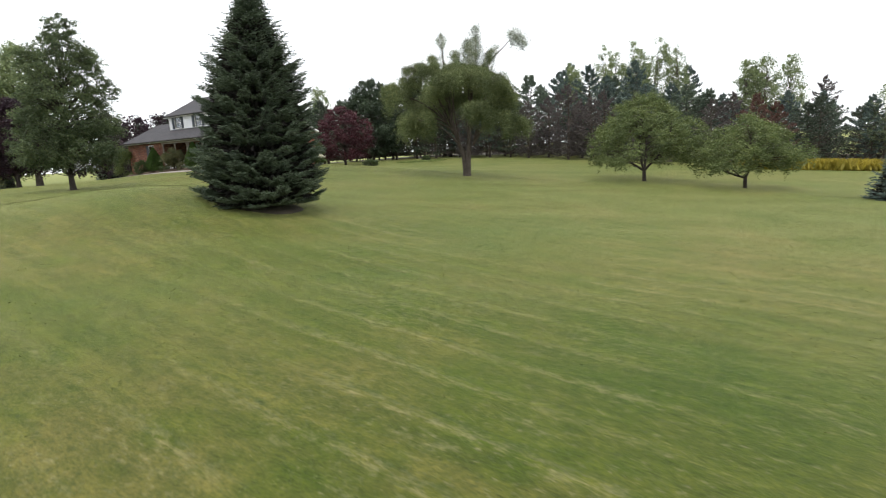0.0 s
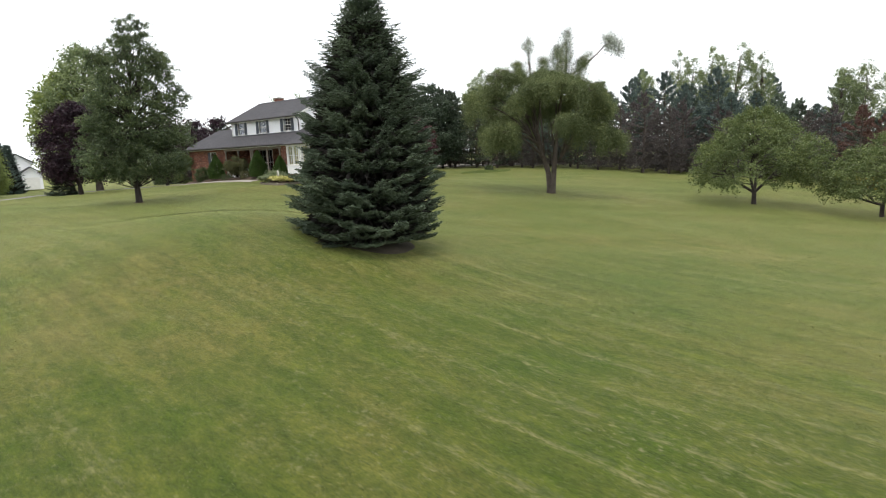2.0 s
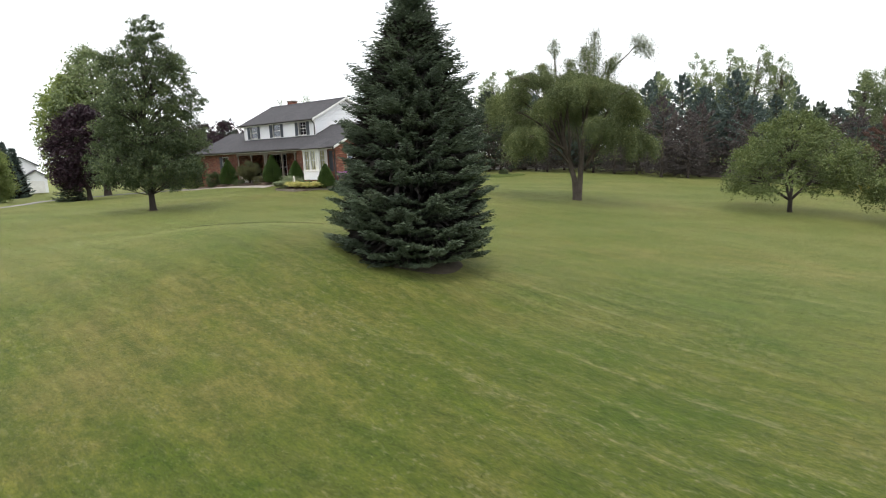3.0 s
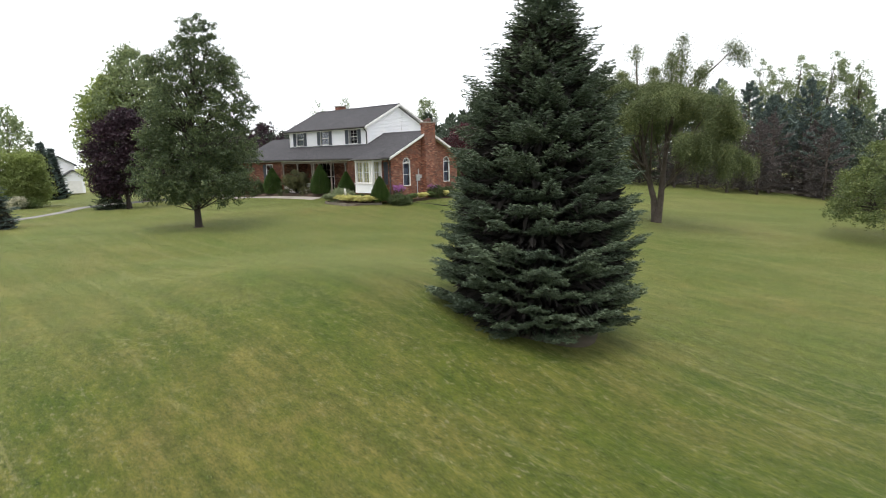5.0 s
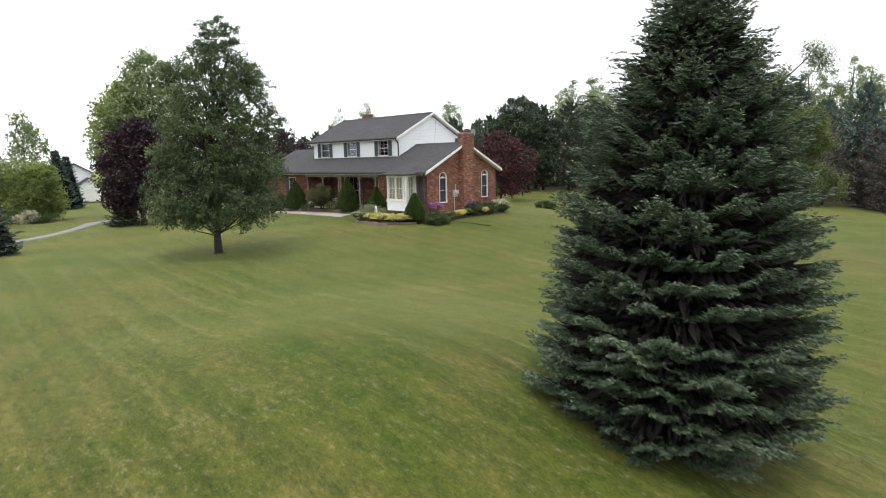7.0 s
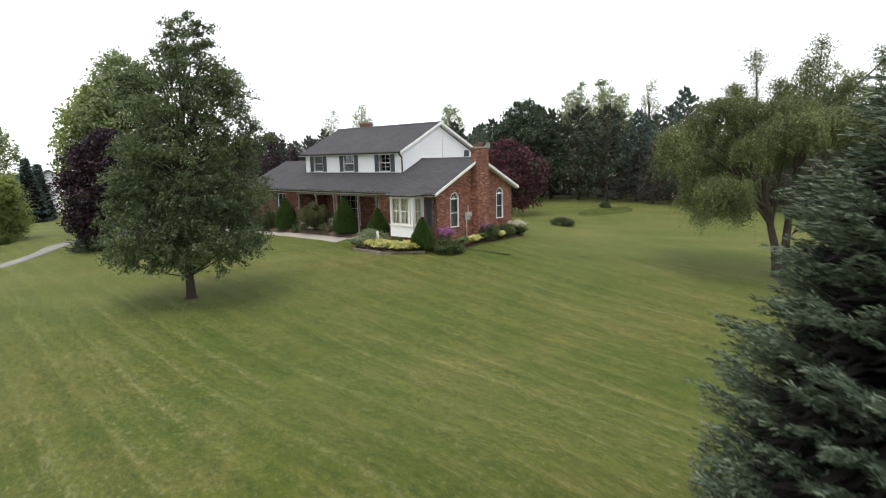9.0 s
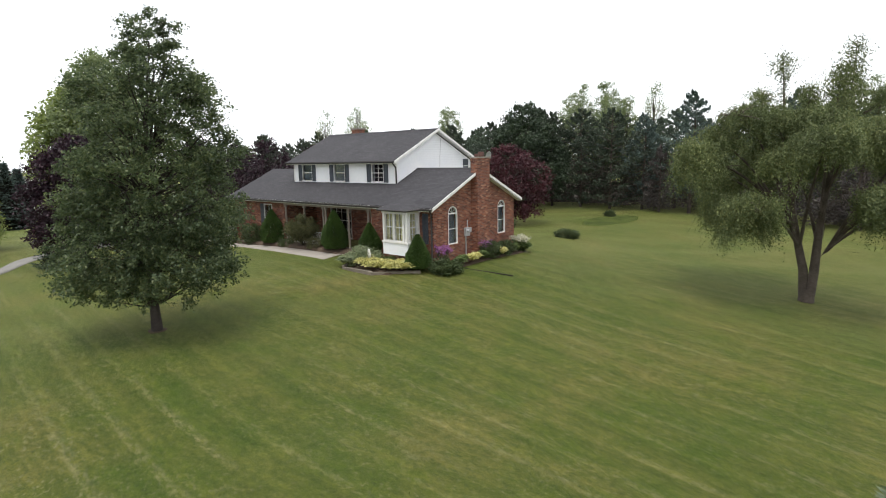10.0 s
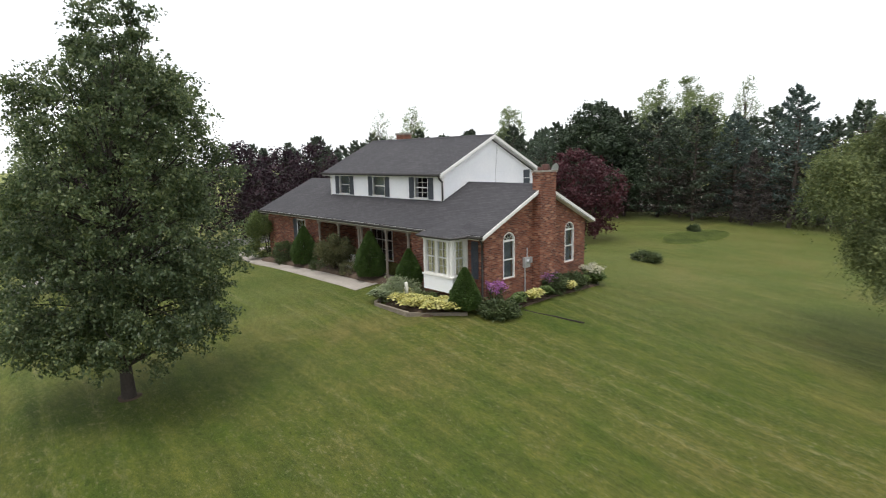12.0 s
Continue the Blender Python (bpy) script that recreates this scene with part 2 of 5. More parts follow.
POST = surface("taupe_porch_paint", (0.26, 0.215, 0.185), (0.36, 0.31, 0.27), 1.5, 14.0, 0.6, 0.0, grit=0.06)
L_SPRUCE = leaf_mat("spruce_needles", (0.022, 0.040, 0.027), (0.074, 0.106, 0.068), (0.185, 0.225, 0.155), 0.04, 0.6, 0.8)
L_OAK = leaf_mat("oak_leaves", (0.024, 0.046, 0.027), (0.088, 0.126, 0.060), (0.24, 0.27, 0.12), 0.42, 0.40, 0.4)
L_WILLOW = leaf_mat("willow_leaves", (0.038, 0.058, 0.024), (0.130, 0.166, 0.068), (0.28, 0.31, 0.12), 0.28, 0.55, 0.35)
L_APPLE = leaf_mat("apple_leaves", (0.068, 0.098, 0.038), (0.132, 0.174, 0.064), (0.24, 0.275, 0.105), 0.35, 0.5, 0.6)
L_PURPLE = leaf_mat("purple_maple_leaves", (0.013, 0.008, 0.013), (0.029, 0.014, 0.023), (0.062, 0.026, 0.039), 0.25, 0.5, 0.6)
L_RED = leaf_mat("dark_red_leaves", (0.028, 0.010, 0.014), (0.066, 0.019, 0.027), (0.125, 0.039, 0.050), 0.3, 0.5, 0.7)
L_ASPEN = leaf_mat("aspen_leaves", (0.105, 0.145, 0.070), (0.205, 0.26, 0.130), (0.34, 0.39, 0.21), 0.5, 0.5, 0.3)
L_PINE = leaf_mat("pine_needles", (0.050, 0.078, 0.060), (0.116, 0.158, 0.118), (0.23, 0.27, 0.195), 0.25, 0.6, 0.2)
L_FIR = leaf_mat("dark_fir_needles", (0.024, 0.040, 0.027), (0.060, 0.084, 0.058), (0.125, 0.155, 0.108), 0.15, 0.6, 0.2)
L_BLUE = leaf_mat("blue_spruce_needles", (0.044, 0.070, 0.068), (0.092, 0.134, 0.124), (0.18, 0.23, 0.21), 0.15, 0.6, 0.4)
L_TWIG = leaf_mat("dark_dead_twigs", (0.05, 0.041, 0.038), (0.085, 0.069, 0.065), (0.12, 0.098, 0.094), 0.1, 0.8, 0.4)
L_RUST = leaf_mat("rusty_brown_needles", (0.07, 0.038, 0.032), (0.125, 0.068, 0.056), (0.19, 0.11, 0.09), 0.25, 0.7, 0.5)
L_BARE = leaf_mat("brown_twigs", (0.066, 0.054, 0.055), (0.104, 0.092, 0.092), (0.16, 0.142, 0.138), 0.15, 0.8, 0.4)
L_CONE = leaf_mat("dwarf_spruce_needles", (0.031, 0.066, 0.017), (0.064, 0.116, 0.029), (0.116, 0.182, 0.046), 0.15, 0.6, 1.5)
L_SHRUB = leaf_mat("shrub_leaves", (0.034, 0.058, 0.026), (0.072, 0.102, 0.043), (0.144, 0.168, 0.072), 0.3, 0.5, 1.5)
L_BRONZE = leaf_mat("bronze_shrub_leaves", (0.060, 0.066, 0.030), (0.118, 0.124, 0.060), (0.21, 0.21, 0.11), 0.3, 0.5, 1.5)
L_HOSTA = leaf_mat("yellow_hosta_leaves", (0.26, 0.28, 0.07), (0.58, 0.56, 0.22), (0.82, 0.78, 0.46), 0.35, 0.4, 2.0)
L_PALE = leaf_mat("pale_edged_leaves", (0.13, 0.17, 0.09), (0.24, 0.29, 0.17), (0.42, 0.45, 0.31), 0.35, 0.45, 2.0)
L_GREEN = leaf_mat("broad_garden_leaves", (0.05, 0.085, 0.03), (0.10, 0.15, 0.05), (0.19, 0.24, 0.09), 0.35, 0.4, 2.0)
L_PHLOX = leaf_mat("violet_blossom", (0.19, 0.06, 0.21), (0.34, 0.13, 0.37), (0.52, 0.28, 0.54), 0.3, 0.7, 3.0)
L_CREAM = leaf_mat("cream_blossom", (0.42, 0.42, 0.32), (0.58, 0.57, 0.46), (0.75, 0.73, 0.64), 0.3, 0.7, 3.0)
L_GOLD = leaf_mat("goldenrod_bloom", (0.16, 0.14, 0.02), (0.30, 0.25, 0.035), (0.45, 0.38, 0.06), 0.3, 0.7, 0.4)
L_WEED = leaf_mat("tall_grass", (0.06, 0.095, 0.022), (0.11, 0.15, 0.038), (0.19, 0.215, 0.07), 0.35, 0.6, 0.5)
L_LAWN = leaf_mat("lawn_blades", (0.050, 0.074, 0.015), (0.076, 0.095, 0.023), (0.14, 0.134, 0.058), 0.3, 0.7, 0.35)
L_DEEP = leaf_mat("dark_maple_leaves", (0.016, 0.030, 0.018), (0.038, 0.060, 0.034), (0.08, 0.11, 0.06), 0.2, 0.5, 0.4)
L_LIME = leaf_mat("bright_garden_leaves", (0.115, 0.165, 0.05), (0.23, 0.29, 0.095), (0.37, 0.42, 0.17), 0.55, 0.5, 0.5)

# ---- building tools ----
def mesh_from(name, verts, quads=None, tris=None, mats=(), quad_mat=None, tri_mat=None, smooth=False):
    """A mesh from arrays of corners and faces."""
    me = bpy.data.meshes.new(name)
    verts = np.asarray(verts, dtype=np.float32).reshape(-1, 3)
    q = np.zeros((0, 4), np.int32) if quads is None else np.asarray(quads, np.int32).reshape(-1, 4)
    r = np.zeros((0, 3), np.int32) if tris is None else np.asarray(tris, np.int32).reshape(-1, 3)
    me.vertices.add(len(verts))
    me.vertices.foreach_set("co", verts.ravel())
    me.loops.add(q.size + r.size)
    me.loops.foreach_set("vertex_index", np.concatenate([q.ravel(), r.ravel()]))
    me.polygons.add(len(q) + len(r))
    me.polygons.foreach_set("loop_start", np.concatenate([np.arange(len(q)) * 4, q.size + np.arange(len(r)) * 3]).astype(np.int32))
    if smooth:
        me.polygons.foreach_set("use_smooth", np.ones(len(q) + len(r), bool))
    for m in mats:
        me.materials.append(m)
    me.update(calc_edges=True)
    me.validate()
    return me


def thing(name, label, category, at=(0, 0, 0), group="", turn=0.0):
    e = tagged(new(name), label, category, group)
    e.empty_display_size = 0.2
    e.matrix_basis = pose(*at, 0, 0, turn)
    return e


def part(name, bm, material, parent, label="", bevel=0.0):
    """One mesh object under a thing or under a part, from a bmesh or a ready mesh."""
    if isinstance(bm, bmesh.types.BMesh):
        if bevel:
            bmesh.ops.bevel(bm, geom=[e for e in bm.edges if e.is_manifold and e.calc_face_angle(0) > 0.6], offset=bevel, segments=2, affect="EDGES", clamp_overlap=True)
        me = bpy.data.meshes.new(name)
        bmesh.ops.recalc_face_normals(bm, faces=bm.faces)
        bm.to_mesh(me)
        bm.free()
        me.materials.append(material)
    else:
        me = bm
        if material and not me.materials:
            me.materials.append(material)
    ob = new(name, me)
    ob.parent = parent
    return tagged(ob, label)


def box(a, b, bm=None):
    """A box between two corners."""
    bm = bm or bmesh.new()
    vs = [bm.verts.new((x, y, z)) for x in (a[0], b[0]) for y in (a[1], b[1]) for z in (a[2], b[2])]
    for f in ((0, 1, 3, 2), (4, 6, 7, 5), (0, 4, 5, 1), (2, 3, 7, 6), (0, 2, 6, 4), (1, 5, 7, 3)):
        bm.faces.new([vs[i] for i in f])
    return bm


def prism(outline, a, b, axis, bm=None):
    """A polygon (two coordinates a corner) drawn out from a to b along an axis."""
    bm = bm or bmesh.new()

    def at(p, d):
        return {"x": (d, p[0], p[1]), "y": (p[0], d, p[1]), "z": (p[0], p[1], d)}[axis]
    lo, hi = [bm.verts.new(at(p, a)) for p in outline], [bm.verts.new(at(p, b)) for p in outline]
    n = len(outline)
    bm.faces.new(lo), bm.faces.new(hi)
    for i in range(n):
        bm.faces.new((lo[i], lo[(i + 1) % n], hi[(i + 1) % n], hi[i]))
    return bm


def holed(outline, holes, a, b, axis):
    """A wall of that outline with openings that go through it, from a to b along an axis."""
    bm = bmesh.new()

    def at(p):
        return {"x": (a, p[0], p[1]), "y": (p[0], a, p[1])}[axis]
    edges = []
    for loop in (outline, *holes):
        vs = [bm.verts.new(at(p)) for p in loop]
        edges += [bm.edges.new((vs[i], vs[(i + 1) % len(vs)])) for i in range(len(vs))]
    bmesh.ops.triangle_fill(bm, use_beauty=True, use_dissolve=False, edges=edges)
    ex = bmesh.ops.extrude_face_region(bm, geom=list(bm.faces))
    step = {"x": (b - a, 0, 0), "y": (0, b - a, 0)}[axis]
    bmesh.ops.translate(bm, vec=step, verts=[v for v in ex["geom"] if isinstance(v, bmesh.types.BMVert)])
    return bm


def rect(u0, v0, u1, v1):
    return [(u0, v0), (u1, v0), (u1, v1), (u0, v1)]


def arch(u0, v0, u1, v1, n=10):
    """An opening with a half-round head that springs at v1."""
    c, r = (u0 + u1) / 2, (u1 - u0) / 2
    return [(u0, v0), (u1, v0)] + [(c + r * math.cos(math.pi * i / n), v1 + r * math.sin(math.pi * i / n)) for i in range(n + 1)]


def tube_data(points, radii, sides=7):
    """Corners and quads of a tapered tube along points."""
    P, R = np.asarray(points, float), np.asarray(radii, float)
    d = np.gradient(P, axis=0)
    d /= np.linalg.norm(d, axis=1)[:, None] + 1e-9
    up = np.where(np.abs(d[:, 2:3]) > 0.9, np.array([[1.0, 0, 0]]), np.array([[0, 0, 1.0]]))
    u = np.cross(d, up)
    u /= np.linalg.norm(u, axis=1)[:, None] + 1e-9
    w = np.cross(d, u)
    a = np.arange(sides) * 2 * np.pi / sides
    V = P[:, None] + R[:, None, None] * (np.cos(a)[None, :, None] * u[:, None] + np.sin(a)[None, :, None] * w[:, None])
    n = len(P)
    i, k = np.meshgrid(np.arange(n - 1), np.arange(sides), indexing="ij")
    k2 = (k + 1) % sides
    Q = np.stack([i * sides + k, i * sides + k2, (i + 1) * sides + k2, (i + 1) * sides + k], -1).reshape(-1, 4)
    return V.reshape(-1, 3), Q


def tubes_mesh(name, tubes, mat, sides=7):
    V, Q, o = [], [], 0
    for pts, rad in tubes:
        v, q = tube_data(pts, rad, sides)
        V.append(v), Q.append(q + o)
        o += len(v)
    return mesh_from(name, np.concatenate(V), np.concatenate(Q), mats=(mat,), smooth=True)


def leaves_mesh(name, pos, way, size, mat, rng, aspect=0.55, fold=0.25, spread=0.6):
    """Folded pointed leaves at pos that point along way, each two triangles."""
    n = len(pos)
    way = way / (np.linalg.norm(way, axis=1)[:, None] + 1e-9)
    side = np.cross(way, rng.normal(size=(n, 3)) * spread + np.array([0, 0, 1.0]))
    side /= np.linalg.norm(side, axis=1)[:, None] + 1e-9
    up = np.cross(side, way)
    L = np.broadcast_to(np.asarray(size, float), (n,))[:, None]
    base, tip = pos - way * L * 0.5, pos + way * L * 0.5
    mid = pos - way * L * 0.06 + up * L * fold * 0.5
    V = np.stack([base, mid + side * L * aspect * 0.5, tip, mid - side * L * aspect * 0.5], 1).reshape(-1, 3)
    i = np.arange(n)[:, None] * 4
    T = np.concatenate([i + np.array([[0, 1, 2]]), i + np.array([[0, 2, 3]])], 0)
    return mesh_from(name, V, tris=T, mats=(mat,))


def unit(v):
    return v / (np.linalg.norm(v, axis=-1, keepdims=True) + 1e-9)


def bent(a, b, rng, wob=0.12, sag=0.0, n=6):
    """Points of a slightly crooked limb from a to b."""
    a, b = np.asarray(a, float), np.asarray(b, float)
    s = np.linspace(0, 1, n)[:, None]
    L = np.linalg.norm(b - a)
    p = a + (b - a) * s + np.sin(np.pi * s) * rng.normal(size=3) * wob * L
    p[:, 2] -= (np.sin(np.pi * s[:, 0]) * -sag) * L
    return p


# ---- ground ----
def ground_z(x, y):
    """Height of the lawn: it falls gently to +x, with the house's knoll and a low rise."""
    u, v = 30 * np.tanh(np.asarray(x, float) / 45), 30 * np.tanh(np.asarray(y, float) / 45)
    z = -1.313 - 0.0566 * u - 0.01334 * v - 0.00309 * u * u - 0.00066 * u * v + 0.00025 * v * v
    z = z + 1.018 * np.exp(-((x + 6) ** 2 / 196.0 + (y - 5) ** 2 / 81.0)) + 1.264 * np.exp(-((x - 16) ** 2 / 49.0 + (y + 17) ** 2 / 36.0))
    return z


def gz(x, y):
    return float(ground_z(np.float64(x), np.float64(y)))


def build_ground():
    """One sheet, fine where the camera passes and coarse towards the horizon."""
    def axis(lo, hi, mid):
        core = np.arange(lo, hi, 0.6)
        far = mid * np.array([0.15, 0.35, 0.7, 1.3, 2.5, 5, 10])
        return np.concatenate([lo - far[::-1], core, hi + far])
    xs, ys = axis(-50, 55, 60.0), axis(-45, 65, 60.0)
    X, Y = np.meshgrid(xs, ys)
    Z = ground_z(X, Y)
    dip = 0.03 * np.sin(X * 0.9 + 1.3 * np.sin(Y * 0.5)) * np.sin(Y * 0.7 + np.sin(X * 0.4))
    Z = Z + dip
    nx, ny = len(xs), len(ys)
    i, j = np.meshgrid(np.arange(nx - 1), np.arange(ny - 1))
    a = (j * nx + i).ravel()
    me = mesh_from("ground", np.stack([X, Y, Z], -1).reshape(-1, 3), np.stack([a, a + 1, a + nx + 1, a + nx], 1), mats=(GRASS,), smooth=True)
    tagged(new("ground", me), "mown green lawn with dry thatch lines", "lawn", kind="structure")


build_ground()


def draped(name, path, width, mat, lift, label, category, kind="structure", thick=0.08):
    """A strip laid on the ground along a line of points, with its own thickness."""
    P = np.asarray(path, float)
    s = np.concatenate([[0], np.cumsum(np.linalg.norm(np.diff(P, axis=0), axis=1))])
    t = np.linspace(0, s[-1], max(4, int(s[-1] / 0.5)))
    c = np.stack([np.interp(t, s, P[:, 0]), np.interp(t, s, P[:, 1])], 1)
    for _ in range(6):
        c[1:-1] = (c[:-2] + 2 * c[1:-1] + c[2:]) / 4
    d = unit(np.gradient(c, axis=0))
    nrm = np.stack([-d[:, 1], d[:, 0]], 1)
    w = np.interp(t, s, np.broadcast_to(width, (len(P),)))[:, None] / 2
    rows = []
    for off, dz in ((-1, lift - thick), (-1, lift), (-0.33, lift + 0.008), (0.33, lift + 0.008), (1, lift), (1, lift - thick)):
        q = c + nrm * w * off
        rows.append(np.column_stack([q, ground_z(q[:, 0], q[:, 1]) + dz]))
    V = np.stack(rows, 1)
    n, m = V.shape[:2]
    i, k = np.meshgrid(np.arange(n - 1), np.arange(m - 1), indexing="ij")
    a = (i * m + k).ravel()
    me = mesh_from(name, V.reshape(-1, 3), np.stack([a, a + 1, a + m + 1, a + m], 1), mats=(mat,))
    return tagged(new(name, me), label, category, kind=kind)


def bed_sheet(name, cx, cy, rx, ry, mat, lift, label, category, power=2.0, turn=0.0, rings=6, seg=40, kind="structure"):
    """A planted bed or bare patch: a low mound with a soft outline that lies on the ground."""
    a = np.linspace(0, 2 * np.pi, seg, endpoint=False)
    rr = 1 + 0.05 * np.sin(3 * a + cx) + 0.04 * np.sin(5 * a + cy)
    V = [(cx, cy, gz(cx, cy) + lift * 1.6)]
    for k in range(1, rings + 1):
        f = k / rings
        for ang, r in zip(a, rr):
            u, v = np.sign(np.cos(ang)) * abs(np.cos(ang)) ** (2 / power) * rx * f * r, np.sign(np.sin(ang)) * abs(np.sin(ang)) ** (2 / power) * ry * f * r
            x, y = cx + u * math.cos(turn) - v * math.sin(turn), cy + u * math.sin(turn) + v * math.cos(turn)
            V.append((x, y, gz(x, y) + (lift * (1.6 - 0.6 * f) if k < rings else -0.06)))
    T = [(0, 1 + i, 1 + (i + 1) % seg) for i in range(seg)]
    Q = [(1 + (k - 1) * seg + i, 1 + k * seg + i, 1 + k * seg + (i + 1) % seg, 1 + (k - 1) * seg + (i + 1) % seg) for k in range(1, rings) for i in range(seg)]
    return tagged(new(name, mesh_from(name, V, Q, T, mats=(mat,), smooth=True)), label, category, kind=kind)


draped("walkway", [(-6.7, -0.95), (-11.5, -0.8), (-15.5, -0.65), (-19.0, -0.45), (-22.0, -0.1), (-24.4, 0.9), (-25.6, 2.2), (-25.9, 4.2)], 1.3, CONCRETE, 0.03, "pale concrete garden walk in front of the porch", "walkway")
draped("driveway", [(-13.5, -20.5), (-18.3, -15.4), (-22.2, -12.8), (-26.5, -10.6), (-29.5, -6.0), (-31.5, 0.0), (-32.0, 8.0)], [0.9, 0.9, 0.9, 1.3, 3.0, 5.0, 5.0], DRIVE, 0.03, "pale grey driveway across the lawn", "driveway")
bed_sheet("planting_bed", -13.0, -0.02, 7.2, 0.5, MULCH, 0.17, "brown mulch bed along the porch", "planting bed", power=6.0)
bed_sheet("planting_bed", -2.85, -0.85, 1.65, 1.2, MULCH, 0.15, "mulched flower bed before the bay window", "planting bed", power=3.0)
bed_sheet("planting_bed", 0.2, 4.2, 0.5, 3.9, MULCH, 0.05, "mulched strip along the brick gable", "planting bed", power=5.0)
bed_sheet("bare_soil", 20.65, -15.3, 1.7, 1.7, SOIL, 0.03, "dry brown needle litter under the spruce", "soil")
bed_sheet("bare_soil", -2.6, -12.3, 0.36, 0.36, MULCH, 0.02, "worn soil round the oak trunk", "soil")
bed_sheet("woodland_floor", 2.0, 66.0, 66.0, 22.0, SOIL, 0.05, "dark needle litter under the pine wood", "woodland floor", power=5.0, rings=14, seg=90)

# ---- the house ----
SLOPE = 0.468
EAVE_Z, RIDGE_Y = 2.42, 3.95
RIDGE_Z = EAVE_Z + SLOPE * RIDGE_Y


def roof_slab(x0, x1, y0, z0, y1, z1, thick=0.14):
    """A sloping slab between two lines along x."""
    return prism([(y0, z0), (y1, z1), (y1, z1 - thick), (y0, z0 - thick)], x0, x1, "x")


def sash_window(parent, axis, at, u0, u1, v0, v1, rows, cols, out, sub="window", curtain=False, mid_rail=True, blind=False):
    """A window in a wall at `at` along axis: casing, sashes with bars, panes; out is the way out of the wall."""
    def b(ua, va, ub, vb, da, db):
        lo, hi = sorted((at + out * da, at + out * db))
        return box((ua, lo, va), (ub, hi, vb)) if axis == "y" else box((lo, ua, va), (hi, ub, vb))
    bm = b(u0 - 0.045, v1, u1 + 0.045, v1 + 0.06, -0.1, 0.04)
    for q in ((u0 - 0.045, v0, u0, v1), (u1, v0, u1 + 0.045, v1)):
        o = b(*q, -0.1, 0.03)
        tmp = bpy.data.meshes.new("t")
        o.to_mesh(tmp), o.free()
        bm.from_mesh(tmp)
        bpy.data.meshes.remove(tmp)
    w = part(sub, bm, WHITE, parent, "white double-hung sash window")
    part("window_sill", b(u0 - 0.09, v0 - 0.06, u1 + 0.09, v0, -0.1, 0.06), WHITE, w)
    part("pane", b(u0, v0, u1, v1, -0.062, -0.056), GLASS, w, "clear window glass")
    if mid_rail:
        part("meeting_rail", b(u0, (v0 + v1) / 2 - 0.025, u1, (v0 + v1) / 2 + 0.025, -0.09, -0.02), WHITE, w)
    for i in range(1, cols):
        u = u0 + (u1 - u0) * i / cols
        part("glazing_bar", b(u - 0.009, v0, u + 0.009, v1, -0.075, -0.042), WHITE, w)
    for i in range(1, rows):
        if mid_rail and i * 2 == rows:
            continue
        v = v0 + (v1 - v0) * i / rows
        part("glazing_bar", b(u0, v - 0.009, u1, v + 0.009, -0.073, -0.044), WHITE, w)
    if blind:
        part("blind", b(u0, v0, u1, v1, -0.115, -0.105), BLIND, w, "drawn grey-blue blind")
    if curtain:
        n = 14
        for s, e in ((u0, u0 + (u1 - u0) * 0.49), (u1 - (u1 - u0) * 0.49, u1)):
            us = np.linspace(s, e, n)
            ds = -0.11 - 0.02 * np.cos(np.arange(n) * 2.2)
            V, Q = [], []
            for u, d in zip(us, ds):
                for v in (v0 - 0.05, v1 + 0.02):
                    V.append((u, at + out * d, v) if axis == "y" else (at + out * d, u, v))
            for k in range(n - 1):
                Q.append((2 * k, 2 * k + 1, 2 * k + 3, 2 * k + 2))
            part("curtain", mesh_from("curtain", V, Q, mats=(CURTAIN,), smooth=True), None, w, "pale yellow curtain")
    return w


def shutter(parent, axis, at, u0, u1, v0, v1, out):
    """A louvred shutter on a wall."""
    def b(ua, va, ub, vb, da, db, bm=None):
        lo, hi = sorted((at + out * da, at + out * db))
        return box((ua, lo, va), (ub, hi, vb), bm) if axis == "y" else box((lo, ua, va), (hi, ub, vb), bm)
    bm = b(u0, v0, u1, v1, 0.004, 0.022)
    for q in ((u0, v0, u0 + 0.04, v1), (u1 - 0.04, v0, u1, v1), (u0 + 0.04, v0, u1 - 0.04, v0 + 0.07), (u0 + 0.04, v1 - 0.07, u1 - 0.04, v1)):
        b(*q, 0.022, 0.04, bm)
    n = max(4, int((v1 - v0 - 0.14) / 0.05))
    for i in range(n):
        v = v0 + 0.07 + (v1 - v0 - 0.14) * (i + 0.25) / n
        b(u0 + 0.04, v, u1 - 0.04, v + 0.02, 0.022, 0.034, bm)
    part("shutter", bm, SHUTTER, parent, "slate blue louvred shutter")


def lap_siding(outline_at, u_range, v0, v1, axis, at, out, pitch=0.105):
    """Lapped boards on a wall: each course leans out to a lip at its foot; outline_at gives the ends at a height."""
    bm = bmesh.new()
    v = v0
    while v < v1 - 0.01:
        t = min(v + pitch, v1)
        (a0, a1), (b0, b1) = outline_at(v), outline_at(t)
        pts = [(a0, v + 0.004, 0.024), (a1, v + 0.004, 0.024), (b1, t, 0.004), (b0, t, 0.004), (a0, v, 0.002), (a1, v, 0.002)]
        vs = [bm.verts.new((u, at + out * d, w) if axis == "y" else (at + out * d, u, w)) for u, w, d in pts]
        bm.faces.new(vs[:4]), bm.faces.new((vs[4], vs[5], vs[1], vs[0]))
        v = t
    return bm


